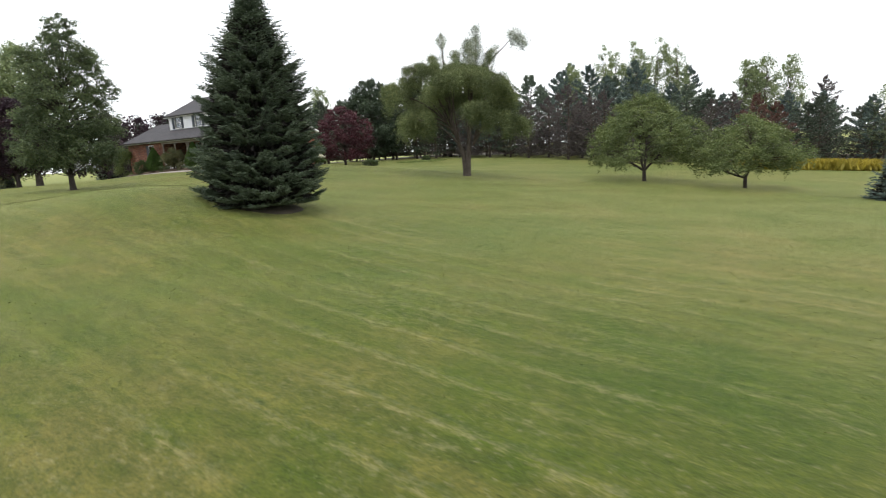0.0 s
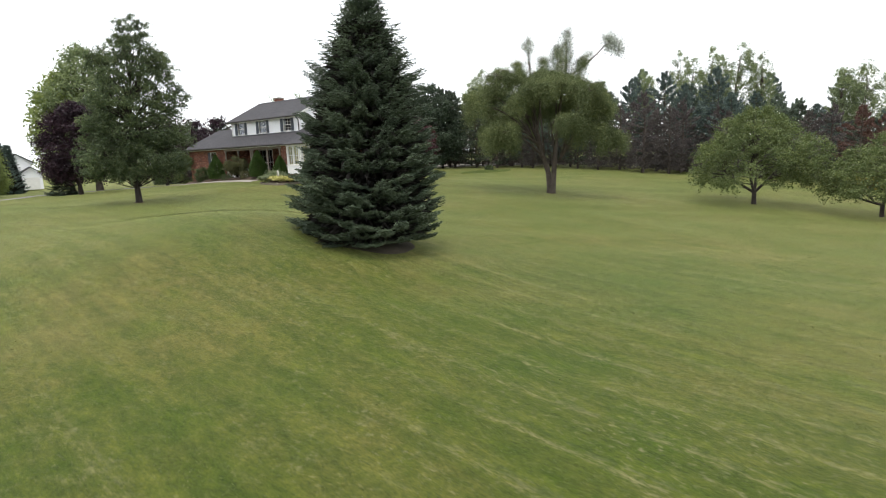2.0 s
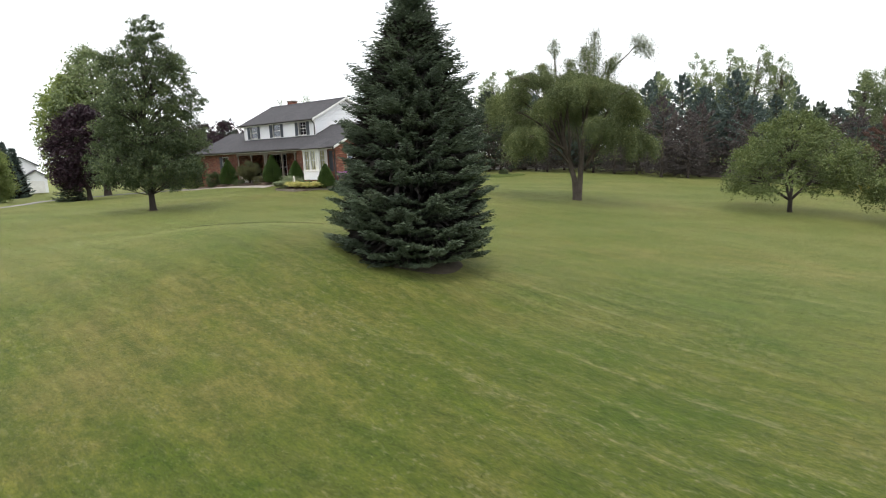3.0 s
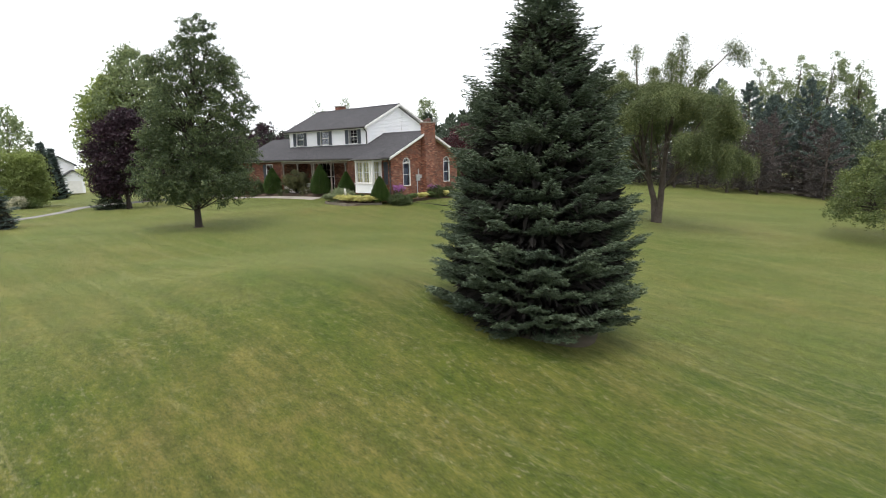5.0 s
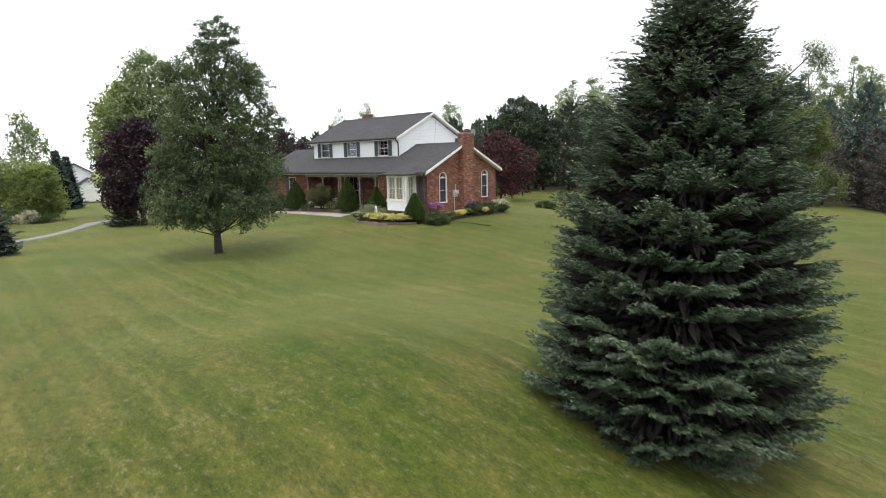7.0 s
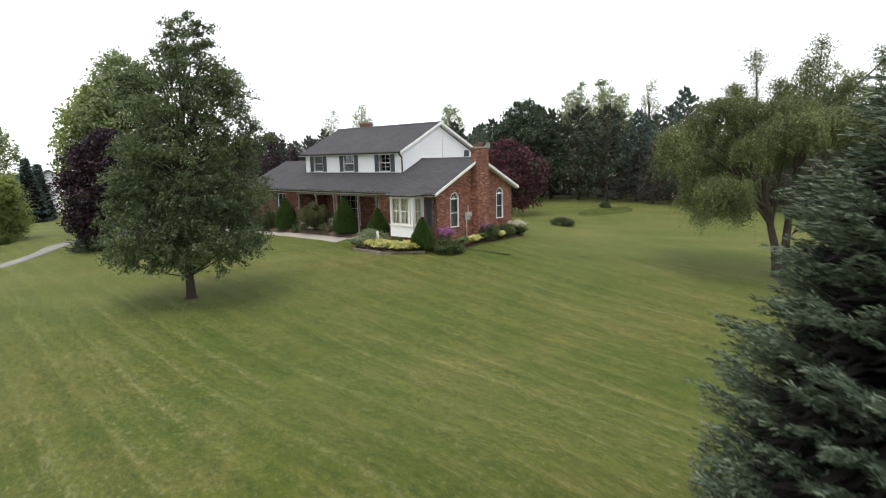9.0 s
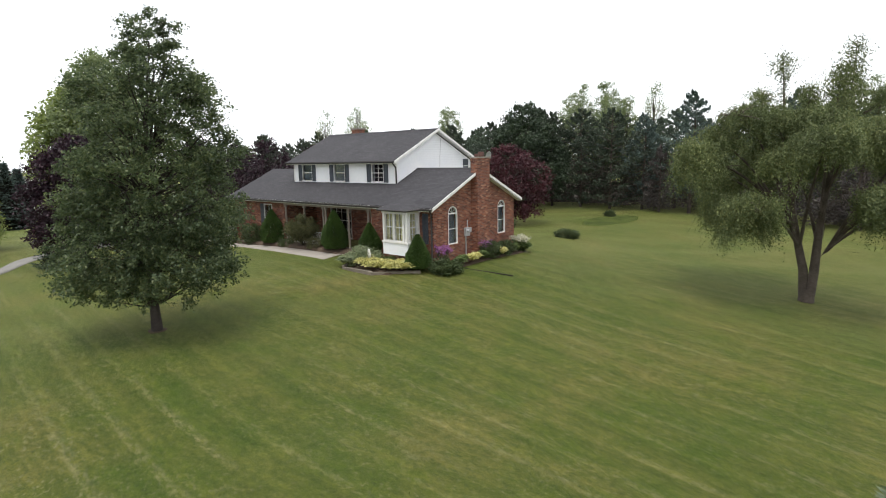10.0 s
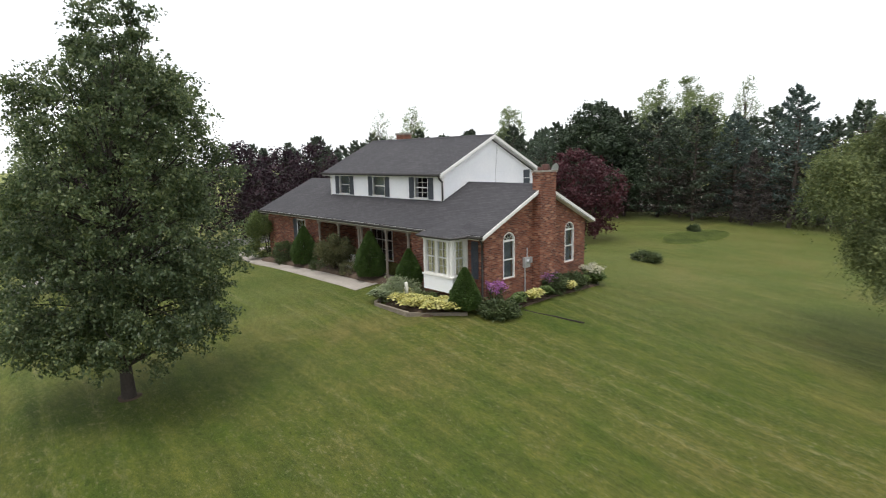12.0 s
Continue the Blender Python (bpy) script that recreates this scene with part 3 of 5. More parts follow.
def house():
    h = thing("house", "two-storey house of red brick and white siding with a long porch", "house")
    # low brick walls
    gable = [(0.35, -1.3), (7.5, -1.3), (7.5, 2.5), (RIDGE_Y, RIDGE_Z - 0.17), (0.35, 2.44)]
    holes = [arch(1.5, 0.46, 2.24, 2.06), arch(5.86, 0.56, 6.58, 2.10)]
    part("gable_wall", holed(gable, holes, -0.3, -0.55, "x"), BRICK, h, "mottled red brick gable wall")
    part("front_wall", holed(rect(-4.6, -1.3, -0.55, 2.42), [rect(-2.98, 0.1, -1.24, 2.3)], 0.35, 0.6, "y"), BRICK, h, "red brick wall")
    part("side_wall", box((-4.85, 0.35, -1.3), (-4.6, 3.0, 2.4)), BRICK, h)
    part("porch_wall", holed(rect(-13.6, -1.3, -4.85, 3.3), [rect(-11.75, -0.1, -9.75, 2.1), rect(-7.75, -0.28, -6.85, 1.85)], 3.0, 3.25, "y"), BRICK, h, "shaded red brick wall behind the porch")
    part("front_wall", holed(rect(-19.42, -1.3, -13.35, 2.42), [rect(-15.62, 0.25, -14.75, 2.05)], 0.45, 0.7, "y"), BRICK, h, "red brick wall")
    part("side_wall", box((-13.6, 0.7, -1.3), (-13.35, 3.0, 2.4)), BRICK, h)
    part("end_wall", prism([(0.7, -1.3), (7.5, -1.3), (7.5, 2.4), (RIDGE_Y, RIDGE_Z - 0.16), (0.7, EAVE_Z + SLOPE * 0.7 - 0.16)], -19.42, -19.2, "x"), BRICK, h)
    part("rear_wall", box((-19.2, 7.25, -1.3), (-0.55, 7.5, 2.42)), BRICK, h)
    part("rear_wall", box((-14.4, 8.75, -1.3), (-4.75, 8.98, 4.7)), SIDING, h)
    part("rear_wall", box((-4.98, 7.5, -1.3), (-4.75, 8.75, 4.6)), SIDING, h)
    part("rear_wall", box((-14.4, 7.5, -1.3), (-14.2, 8.75, 4.6)), SIDING, h)
    part("inner_floor", box((-19.1, 3.3, -0.3), (-0.6, 7.2, -0.2)), DARK, h)
    part("inner_wall", box((-19.1, 4.6, -0.2), (-0.7, 4.7, 2.3)), DARK, h)
    part("inner_ceiling", box((-14.1, 2.5, 3.3), (-5.0, 8.7, 3.36)), DARK, h)
    part("inner_wall", box((-14.1, 4.4, 3.36), (-5.0, 4.5, 4.9)), DARK, h)
    # upper storey
    part("upper_wall", holed(rect(-14.45, 3.1, -4.7, 4.72), [rect(-13.5, 3.62, -12.52, 4.60), rect(-10.2, 3.62, -9.2, 4.60), rect(-6.68, 3.62, -5.74, 4.60)], 2.22, 2.4, "y"), SIDING, h)
    cols = [(-14.45, -13.57), (-12.45, -10.27), (-9.13, -6.75), (-5.67, -4.7)]
    bm = bmesh.new()
    full = [(-14.45, -4.7)]
    for v0, v1, segs in ((3.3, 3.56, full), (3.56, 4.68, cols), (4.68, 4.72, full)):
        for s in segs:
            o = lap_siding(lambda v, s=s: s, s, v0, v1, "y", 2.2, -1)
            tmp = bpy.data.meshes.new("t")
            o.to_mesh(tmp), o.free()
            bm.from_mesh(tmp)
            bpy.data.meshes.remove(tmp)
    part("siding", bm, SIDING, h, "white lapped vinyl siding")
    top = 6.42

    def ends(v):
        d = (v - 4.72) * 3.4 / (top - 4.72) if v > 4.72 else 0
        return (2.2 + d, 9.0 - d)
    part("upper_gable_wall", prism([(2.4, 3.0), (9.0, 3.0), (9.0, 4.72), (5.6, top), (2.4, 4.82)], -4.95, -4.725, "x"), SIDING, h)
    part("siding", lap_siding(ends, None, 3.2, top, "x", -4.7, 1), SIDING, h, "white lapped vinyl siding in the gable")
    part("upper_end_wall", prism([(2.4, 3.0), (9.0, 3.0), (9.0, 4.72), (5.6, top), (2.4, 4.82)], -14.45, -14.2, "x"), SIDING, h)
    part("corner_trim", box((-4.78, 2.165, 3.25), (-4.665, 2.28, 4.72)), WHITE, h)
    part("corner_trim", box((-14.48, 2.165, 3.25), (-14.38, 2.28, 4.72)), WHITE, h)
    part("frieze_board", box((-14.5, 2.16, 3.20), (-4.66, 2.19, 3.45)), WHITE, h)
    # roofs
    part("roof", roof_slab(-19.7, 0.0, 0.0, EAVE_Z + 0.06, RIDGE_Y, RIDGE_Z + 0.06), SHINGLE, h, "dark grey asphalt shingle roof of porch and wing")
    part("roof", roof_slab(-4.72, 0.0, 7.86, EAVE_Z + 0.06, RIDGE_Y, RIDGE_Z + 0.06), SHINGLE, h)
    part("roof", roof_slab(-19.7, -14.44, 7.86, EAVE_Z + 0.06, RIDGE_Y, RIDGE_Z + 0.06), SHINGLE, h)
    part("upper_roof", roof_slab(-14.85, -4.42, 1.86, 4.80, 5.6, 6.64), SHINGLE, h, "dark grey asphalt shingle roof")
    part("upper_roof", roof_slab(-14.85, -4.42, 9.34, 4.80, 5.6, 6.64), SHINGLE, h)
    part("ridge_cap", prism([(RIDGE_Y - 0.16, RIDGE_Z), (RIDGE_Y, RIDGE_Z + 0.09), (RIDGE_Y + 0.16, RIDGE_Z)], -4.7, 0.0, "x"), SHINGLE, h)
    part("ridge_cap", prism([(5.44, 6.58), (5.6, 6.67), (5.76, 6.58)], -14.85, -4.42, "x"), SHINGLE, h)
    # white rakes, fascia and soffits
    for ya, za, yb, zb, x0, x1 in ((-0.02, EAVE_Z, RIDGE_Y, RIDGE_Z, -0.002, 0.03), (7.88, EAVE_Z, RIDGE_Y, RIDGE_Z, -0.002, 0.03), (1.84, 4.74, 5.6, 6.58, -4.42, -4.39), (9.36, 4.74, 5.6, 6.58, -4.42, -4.39)):
        part("rake_board", prism([(ya, za + 0.07), (yb, zb + 0.07), (yb, zb - 0.075), (ya, za - 0.075)], x0, x1, "x"), WHITE, h, "white rake board")
    for ya, yb in ((0.0, RIDGE_Y), (7.86, RIDGE_Y)):
        part("soffit", prism([(ya, EAVE_Z - 0.085), (yb, RIDGE_Z - 0.085), (yb, RIDGE_Z - 0.11), (ya, EAVE_Z - 0.11)], -0.30, -0.004, "x"), WHITE, h)
    for ya, yb in ((1.86, 5.6), (9.34, 5.6)):
        part("soffit", prism([(ya, 4.655), (yb, 6.495), (yb, 6.47), (ya, 4.63)], -4.69, -4.424, "x"), WHITE, h)
    part("fascia", box((-19.7, -0.03, EAVE_Z - 0.13), (0.0, 0.0, EAVE_Z + 0.03)), WHITE, h)
    part("fascia", box((-14.85, 1.83, 4.63), (-4.42, 1.86, 4.78)), WHITE, h)
    part("soffit", box((-14.85, 1.86, 4.63), (-4.42, 2.2, 4.655)), WHITE, h)
    # Ceiling colour is invented: brown cuts the bounce light and deepens the porch's shade.
    part("porch_ceiling", box((-19.6, 0.05, 2.28), (-4.85, 2.99, 2.31)), TIMBER, h, "unseen porch ceiling, coloured brown to dim the porch")
    part("porch_beam", box((-13.34, 0.4, 2.12), (-4.86, 0.56, 2.28)), POST, h, "taupe porch beam")

    def gutter(x0, x1, y, z):
        return prism([(y, z), (y - 0.11, z + 0.01), (y - 0.12, z - 0.05), (y - 0.09, z - 0.11), (y, z - 0.11)], x0, x1, "x")
    part("gutter", gutter(-19.7, -3.35, -0.032, EAVE_Z + 0.03), GUTTER, h, "dark brown gutter")
    part("gutter", gutter(-1.0, -0.02, -0.032, EAVE_Z + 0.03), GUTTER, h)
    part("gutter", gutter(-14.85, -4.45, 1.828, 4.79), GUTTER, h)
    part("downspout", tubes_mesh("downspout", [([(-4.5, 1.78, 4.70), (-4.5, 1.80, 4.60), (-4.62, 2.12, 4.42), (-4.62, 2.13, 4.2), (-4.62, 2.13, 3.5)], [0.045] * 5)], GUTTER, 8), None, h, "dark brown downspout")
    part("downspout", tubes_mesh("downspout", [([(-0.12, -0.08, 2.34), (-0.14, 0.0, 2.24), (-0.36, 0.28, 2.1), (-0.36, 0.285, 1.8), (-0.36, 0.285, -0.35), (-0.36, 0.15, -0.5)], [0.045] * 6)], GUTTER, 8), None, h, "dark brown downspout")
    # porch
    part("porch_floor", box((-13.34, 0.36, -0.9), (-4.86, 2.99, -0.28)), CONCRETE, h, "pale concrete porch floor", bevel=0.02)
    for x in (-13.2, -11.2, -9.3, -9.05, -6.95, -5.25):
        bm = box((x - 0.045, 0.44, -0.28), (x + 0.045, 0.53, 2.12))
        box((x - 0.085, 0.4, -0.28), (x + 0.085, 0.57, -0.14), bm), box((x - 0.085, 0.4, 2.0), (x + 0.085, 0.57, 2.12), bm)
        part("porch_post", bm, POST, h, "taupe square porch post")
    for a, b in ((-13.2, -11.2), (-11.2, -9.3)):
        r = part("porch_rail", box((a + 0.055, 0.45, 0.52), (b - 0.055, 0.52, 0.58)), WHITE, h, "white porch rail")
        for x in np.arange(a + 0.15, b - 0.1, 0.13):
            part("baluster", box((x - 0.015, 0.47, -0.2), (x + 0.015, 0.50, 0.52)), WHITE, r)
        part("bottom_rail", box((a + 0.055, 0.45, -0.2), (b - 0.055, 0.52, -0.15)), WHITE, r)
    # porch windows and door
    sash_window(h, "y", 0.45, -15.62, -14.75, 0.25, 2.05, 4, 2, -1)
    shutter(h, "y", 0.448, -16.1, -15.72, 0.2, 2.1, -1)
    sash_window(h, "y", 3.0, -11.75, -9.75, -0.1, 2.1, 4, 4, -1)
    bm = holed(rect(-7.75, -0.28, -6.85, 1.85), [rect(-7.6, 0.9, -7.0, 1.65)], 3.06, 3.11, "y")
    door = part("front_door", bm, DARK, h, "dark panelled front door")
    part("pane", box((-7.6, 3.08, 0.9), (-7.0, 3.086, 1.65)), GLASS, door)
    part("door_knob", box((-6.98, 3.01, 0.55), (-6.93, 3.06, 0.6)), METAL, door, "brass door knob", bevel=0.015)
    part("door_frame", holed(rect(-7.85, -0.28, -6.75, 1.95), [rect(-7.75, -0.27, -6.85, 1.85)], 2.96, 3.0, "y"), WHITE, h)
    # arched gable windows
    for y0, y1, z0, z1 in ((1.5, 2.24, 0.46, 2.06), (5.86, 6.58, 0.56, 2.10)):
        outer, inner = arch(y0, z0, y1, z1, 16), arch(y0 + 0.04, z0 + 0.045, y1 - 0.04, z1, 16)
        w = part("arched_window", holed(outer, [inner], -0.40, -0.29, "x"), WHITE, h, "white half-round headed window")
        part("pane", prism(arch(y0 + 0.02, z0 + 0.02, y1 - 0.02, z1, 12), -0.375, -0.37, "x"), GLASS, w, "clear window glass")
        part("transom", box((-0.39, y0 + 0.05, z1 - 0.035), (-0.31, y1 - 0.05, z1 + 0.035)), WHITE, w)
        part("meeting_rail", box((-0.385, y0 + 0.05, (z0 + z1) / 2 - 0.02), (-0.33, y1 - 0.05, (z0 + z1) / 2 + 0.02)), WHITE, w)
        c, r = (y0 + y1) / 2, (y1 - y0) / 2 - 0.05
        for ang in (45, 90, 135):
            p = [(-0.355, c + math.cos(radians(ang)) * k, z1 + math.sin(radians(ang)) * k) for k in (0.03, r)]
            part("glazing_bar", tubes_mesh("glazing_bar", [(p, [0.011, 0.011])], WHITE, 5), None, w)
        part("window_sill", box((-0.34, y0 - 0.05, z0 - 0.07), (-0.24, y1 + 0.05, z0)), BRICK, w)
        # Panel added behind the pane; its colour stands in for the glass's blue-grey look.
        part("blind", box((-0.50, y0 + 0.03, z0 + 0.03), (-0.49, y1 - 0.03, z1 - 0.02)), BLIND, w, "added blue-grey panel that tones the glass")
    # upper windows
    for u0, u1 in ((-13.5, -12.52), (-10.2, -9.2), (-6.68, -5.74)):
        sash_window(h, "y", 2.2, u0, u1, 3.62, 4.60, 2 if u0 < -8 else 4, 1 if u0 < -8 else 2, -1, curtain=False, blind=u0 < -8)
        shutter(h, "y", 2.178, u0 - 0.43, u0 - 0.075, 3.56, 4.66, -1), shutter(h, "y", 2.178, u1 + 0.075, u1 + 0.43, 3.56, 4.66, -1)
    w = part("window", box((-4.70, 8.22, 3.92), (-4.655, 8.72, 4.80)), SHUTTER, h, "small dark gable window")
    part("meeting_rail", box((-4.66, 8.25, 4.34), (-4.645, 8.69, 4.38)), WHITE, w)
    # bay window
    bx0, bx1, by = -3.0, -1.22, -0.55
    bay = part("bay_window", box((bx0, by, 0.06), (bx1, 0.34, 0.68)), SIDING, h, "white box bay window with a panelled skirt")
    o = lap_siding(lambda v: (bx0, bx1), None, 0.06, 0.65, "y", by - 0.002, -1, 0.1)
    part("skirt", o, SIDING, bay)
    part("skirt", lap_siding(lambda v: (by, 0.34), None, 0.06, 0.65, "x", bx1 + 0.002, 1, 0.1), SIDING, bay)
    part("bay_sill", box((bx0 - 0.05, by - 0.06, 0.67), (bx1 + 0.05, 0.34, 0.74)), WHITE, bay)
    part("bay_head", box((bx0 - 0.03, by - 0.03, 2.2), (bx1 + 0.03, 0.34, 2.36)), WHITE, bay)
    for x, y in ((bx0, by), (bx1 - 0.31, by), (bx1 - 0.17, by), ((bx0 + bx1) / 2 - 0.16, by), (bx1 - 0.12, 0.2), (bx0, 0.2)):
        part("mullion", box((x, y, 0.74), (x + (0.14 if abs(x - bx0) < 0.01 or x > bx1 - 0.2 else 0.07), y + 0.12, 2.2)), WHITE, bay)
    sash_window(bay, "y", by + 0.03, bx0 + 0.16, (bx0 + bx1) / 2 - 0.18, 0.80, 2.16, 4, 2, -1, "bay_sash", True)
    sash_window(bay, "y", by + 0.03, (bx0 + bx1) / 2 - 0.05, bx1 - 0.36, 0.80, 2.16, 4, 2, -1, "bay_sash", True)
    sash_window(bay, "x", bx1 - 0.03, by + 0.2, 0.14, 0.78, 2.17, 4, 2, 1, "bay_sash", True)
    bm = bmesh.new()
    ring = [bm.verts.new(p) for p in ((bx0 - 0.42, 0.02, 2.46), (bx0 - 0.12, by - 0.2, 2.40), (bx1 + 0.12, by - 0.2, 2.40), (bx1 + 0.42, 0.02, 2.46))]
    lo = [bm.verts.new((v.co.x, v.co.y, v.co.z - 0.09)) for v in ring]
    topv = [bm.verts.new(p) for p in ((bx0 + 0.45, 1.35, 3.12), (bx1 - 0.45, 1.35, 3.12))]
    bm.faces.new((ring[0], ring[1], topv[0])), bm.faces.new((ring[1], ring[2], topv[1], topv[0])), bm.faces.new((ring[2], ring[3], topv[1]))
    for i in range(3):
        bm.faces.new((ring[i], lo[i], lo[i + 1], ring[i + 1]))
    bm.faces.new(lo[::-1])
    part("bay_roof", bm, SHINGLE, bay, "small hipped shingle roof over the bay")
    part("gutter", tubes_mesh("gutter", [([(bx0 - 0.45, -0.06, 2.40), (bx0 - 0.14, by - 0.24, 2.35), (bx1 + 0.14, by - 0.24, 2.35), (bx1 + 0.45, -0.06, 2.40)], [0.055] * 4)], GUTTER, 6), None, bay)
    shutter(h, "y", 0.348, bx1 + 0.22, bx1 + 0.60, 0.62, 2.16, -1), shutter(h, "y", 0.348, bx0 - 0.60, bx0 - 0.22, 0.62, 2.16, -1)
    # chimney on the gable
    ch = part("chimney", box((-0.3, 3.44, -1.3), (0.14, 4.52, 4.86)), BRICK, h, "tall red brick chimney against the gable")
    part("chimney_corbel", box((-0.32, 3.42, 4.70), (0.16, 4.54, 4.84)), BRICK, ch)
    part("chimney_cap", box((-0.35, 3.39, 4.86), (0.19, 4.57, 4.93)), CONCRETE, ch, "pale concrete chimney cap", bevel=0.02)
    part("flue", tubes_mesh("flue", [([(-0.07, 4.05, 4.90), (-0.07, 4.05, 5.16), (-0.07, 4.05, 5.19)], [0.17, 0.17, 0.13])], RUSTY, 12), None, ch, "dark red clay flue pot")
    part("flue", tubes_mesh("flue", [([(-0.07, 3.65, 4.90), (-0.07, 3.65, 5.06), (-0.07, 3.65, 5.08)], [0.12, 0.12, 0.09])], RUSTY, 12), None, ch, "dark red clay flue pot")
    ch = part("ridge_chimney", box((-12.75, 5.9, 6.2), (-12.05, 6.5, 6.95)), BRICK, h, "small brick ridge chimney")
    part("chimney_cap", box((-12.8, 5.85, 6.95), (-12.0, 6.55, 7.05)), CONCRETE, ch, "", 0.02)
    # meter, dish, cable
    mb = part("electric_meter", box((-0.298, 2.78, 0.78), (-0.16, 3.12, 1.22)), METAL, h, "grey electric meter box", bevel=0.015)
    part("meter_dial", tubes_mesh("meter_dial", [([(-0.16, 2.95, 1.06), (-0.08, 2.95, 1.06), (-0.06, 2.95, 1.06)], [0.085, 0.085, 0.06])], METAL, 14), None, mb)
    part("conduit", tubes_mesh("conduit", [([(-0.25, 2.88, 0.78), (-0.25, 2.88, 0.3), (-0.25, 2.88, -0.7)], [0.03] * 3), ([(-0.25, 3.02, 1.2), (-0.25, 3.02, 1.5), (-0.27, 3.05, 1.62)], [0.025] * 3)], METAL, 7), None, mb)
    part("disconnect_box", box((-0.298, 3.15, 0.95), (-0.2, 3.33, 1.2)), METAL, mb, "", 0.01)
    a = np.linspace(0, 2 * np.pi, 24, endpoint=False)
    V, Q = [(-0.25, 4.90, 4.95)], []
    for k in range(1, 5):
        r = 0.26 * k / 4
        V += [(-0.25 + 0.55 * r * r + 0.25 * r * math.sin(t), 4.90 + r * math.cos(t), 4.95 + r * math.sin(t)) for t in a]
    T = [(0, 1 + i, 1 + (i + 1) % 24) for i in range(24)]
    Q = [(1 + (k - 1) * 24 + i, 1 + k * 24 + i, 1 + k * 24 + (i + 1) % 24, 1 + (k - 1) * 24 + (i + 1) % 24) for k in range(1, 4) for i in range(24)]
    d = part("satellite_dish", mesh_from("satellite_dish", V, Q, T, mats=(METAL,), smooth=True), None, h, "grey satellite dish behind the chimney")
    part("dish_mast", tubes_mesh("dish_mast", [([(-0.27, 4.95, 4.95), (-0.33, 4.92, 4.6), (-0.33, 4.92, 3.7)], [0.022] * 3)], METAL, 6), None, d)
    part("cable", tubes_mesh("cable", [([(-4.66, 6.05, 6.1), (-4.66, 6.0, 5.4), (-4.66, 5.93, 4.9), (-4.66, 5.92, 3.6)], [0.006] * 4)], GUTTER, 5), None, h, "thin dark cable on the siding")
    return h


house()

# ---- trees ----
def profile(h, pts):
    a = np.asarray(pts, float)
    return np.interp(h, a[:, 0], a[:, 1])


def spruce(name, label, at, height, shape, seed, mat, whorl=0.3, per=15, shoots=9, needles=4, nlen=0.085, group="", first=0.10, lean=(0.0, 0.0), ragged=0.0):
    """A conifer of staggered boughs; each bough is a flat fan of finger-like shoots set round with needles, its tips
    turned up, over a near-black twig core that puts shade into the crown.
    """
    rng = np.random.default_rng(seed)
    t = thing(name, label, "tree", at, group)
    tilt = np.array([lean[0], lean[1], 0.0]) / height
    stem = np.array([(0, 0, -0.2), (0.02, 0, height * 0.3), (0, 0.03, height * 0.7), (0, 0, height)])
    stem = stem + stem[:, 2:3] * tilt
    part("trunk", tubes_mesh("trunk", [(stem, [height * 0.022, height * 0.016, height * 0.008, 0.01])], BARK_DARK, 9), None, t, "dark scaly trunk")
    boughs, P, W = [], [], []
    h = first
    while h < height - 0.06:
        R0 = float(profile(h, shape))
        n = max(5, int(per * min(1.0, 0.35 + R0 / 3.4)))
        off = rng.uniform(0, 6.28)
        lift = np.interp(h / height, [0, 0.2, 0.5, 0.75, 0.9, 1.0], [-0.05, -0.02, 0.10, 0.36, 0.62, 1.1])
        wave = rng.uniform(0, 6.28, 3)
        for k in range(n):
            a = off + (k + rng.uniform(-0.38, 0.38)) * 2 * np.pi / n
            hh = max(0.06, h + whorl * (rng.uniform(-0.16, 0.16) + 0.12 * math.sin(3 * a + wave[1]) + 0.12 * math.sin(5 * a + wave[2])))
            R = float(profile(hh, shape))
            far = ragged * (h / height) ** 1.5
            L = R * (rng.uniform(0.82, 1.0) + far * rng.uniform(-0.5, 0.22)) * (1.0 + 0.04 * math.sin(2 * a + wave[0]))
            if L < 0.07:
                continue
            out = np.array([math.cos(a), math.sin(a), 0.0])
            side = np.array([-out[1], out[0], 0.0])
            q7 = np.linspace(0, 1, 7)
            droop = lift + rng.normal(0, 0.05)
            z = L * (droop * q7 - 0.08 * np.sin(np.pi * q7) + 0.10 * q7 ** 5)
            line = out[None] * (L * q7)[:, None] + np.array([0, 0, 1.0]) * (hh + z)[:, None]
            line[:, 2] = np.maximum(line[:, 2], 0.04)
            line = line + line[:, 2:3] * tilt
            if L > 0.35:
                boughs.append((line, np.interp(q7, [0, 1], [0.010 + 0.010 * L, 0.004])))
            fan = rng.uniform(0.7, 1.15)
            m = max(4, int(shoots * (0.35 + L / 2.2)))
            qs = np.linspace(0.52 if L > 1.2 else 0.12, 1.0, m)
            for i, q in enumerate(qs):
                base = np.array([np.interp(q, q7, line[:, c]) for c in range(3)])
                for sg in ((-1, 1) if i < m - 1 else (0,)):
                    tl = fan * (0.52 * min(L, 2.0) ** 0.6) * (1.12 - q) ** 0.55 * rng.uniform(0.55, 1.15) + 0.14
                    d = out * (0.55 + 0.5 * q) + side * sg * (1.0 - 0.5 * q)
                    d = d / np.linalg.norm(d)
                    c = max(3, int(tl / 0.05))
                    u = (np.arange(c) + 0.5)[:, None] / c * tl
                    rise = rng.uniform(-0.06, 0.06)
                    pts = base + d * u + np.array([0, 0, 1.0]) * (rise * u + 0.3 * u * u)
                    P.append(pts), W.append(np.broadcast_to(d, pts.shape))
        h += whorl * (0.38 + 0.62 * min(1.0, R0 / 1.8)) * rng.uniform(0.85, 1.15)
    P, W = np.concatenate(P), np.concatenate(W)
    P, W = np.repeat(P, needles, 0), np.repeat(W, needles, 0)
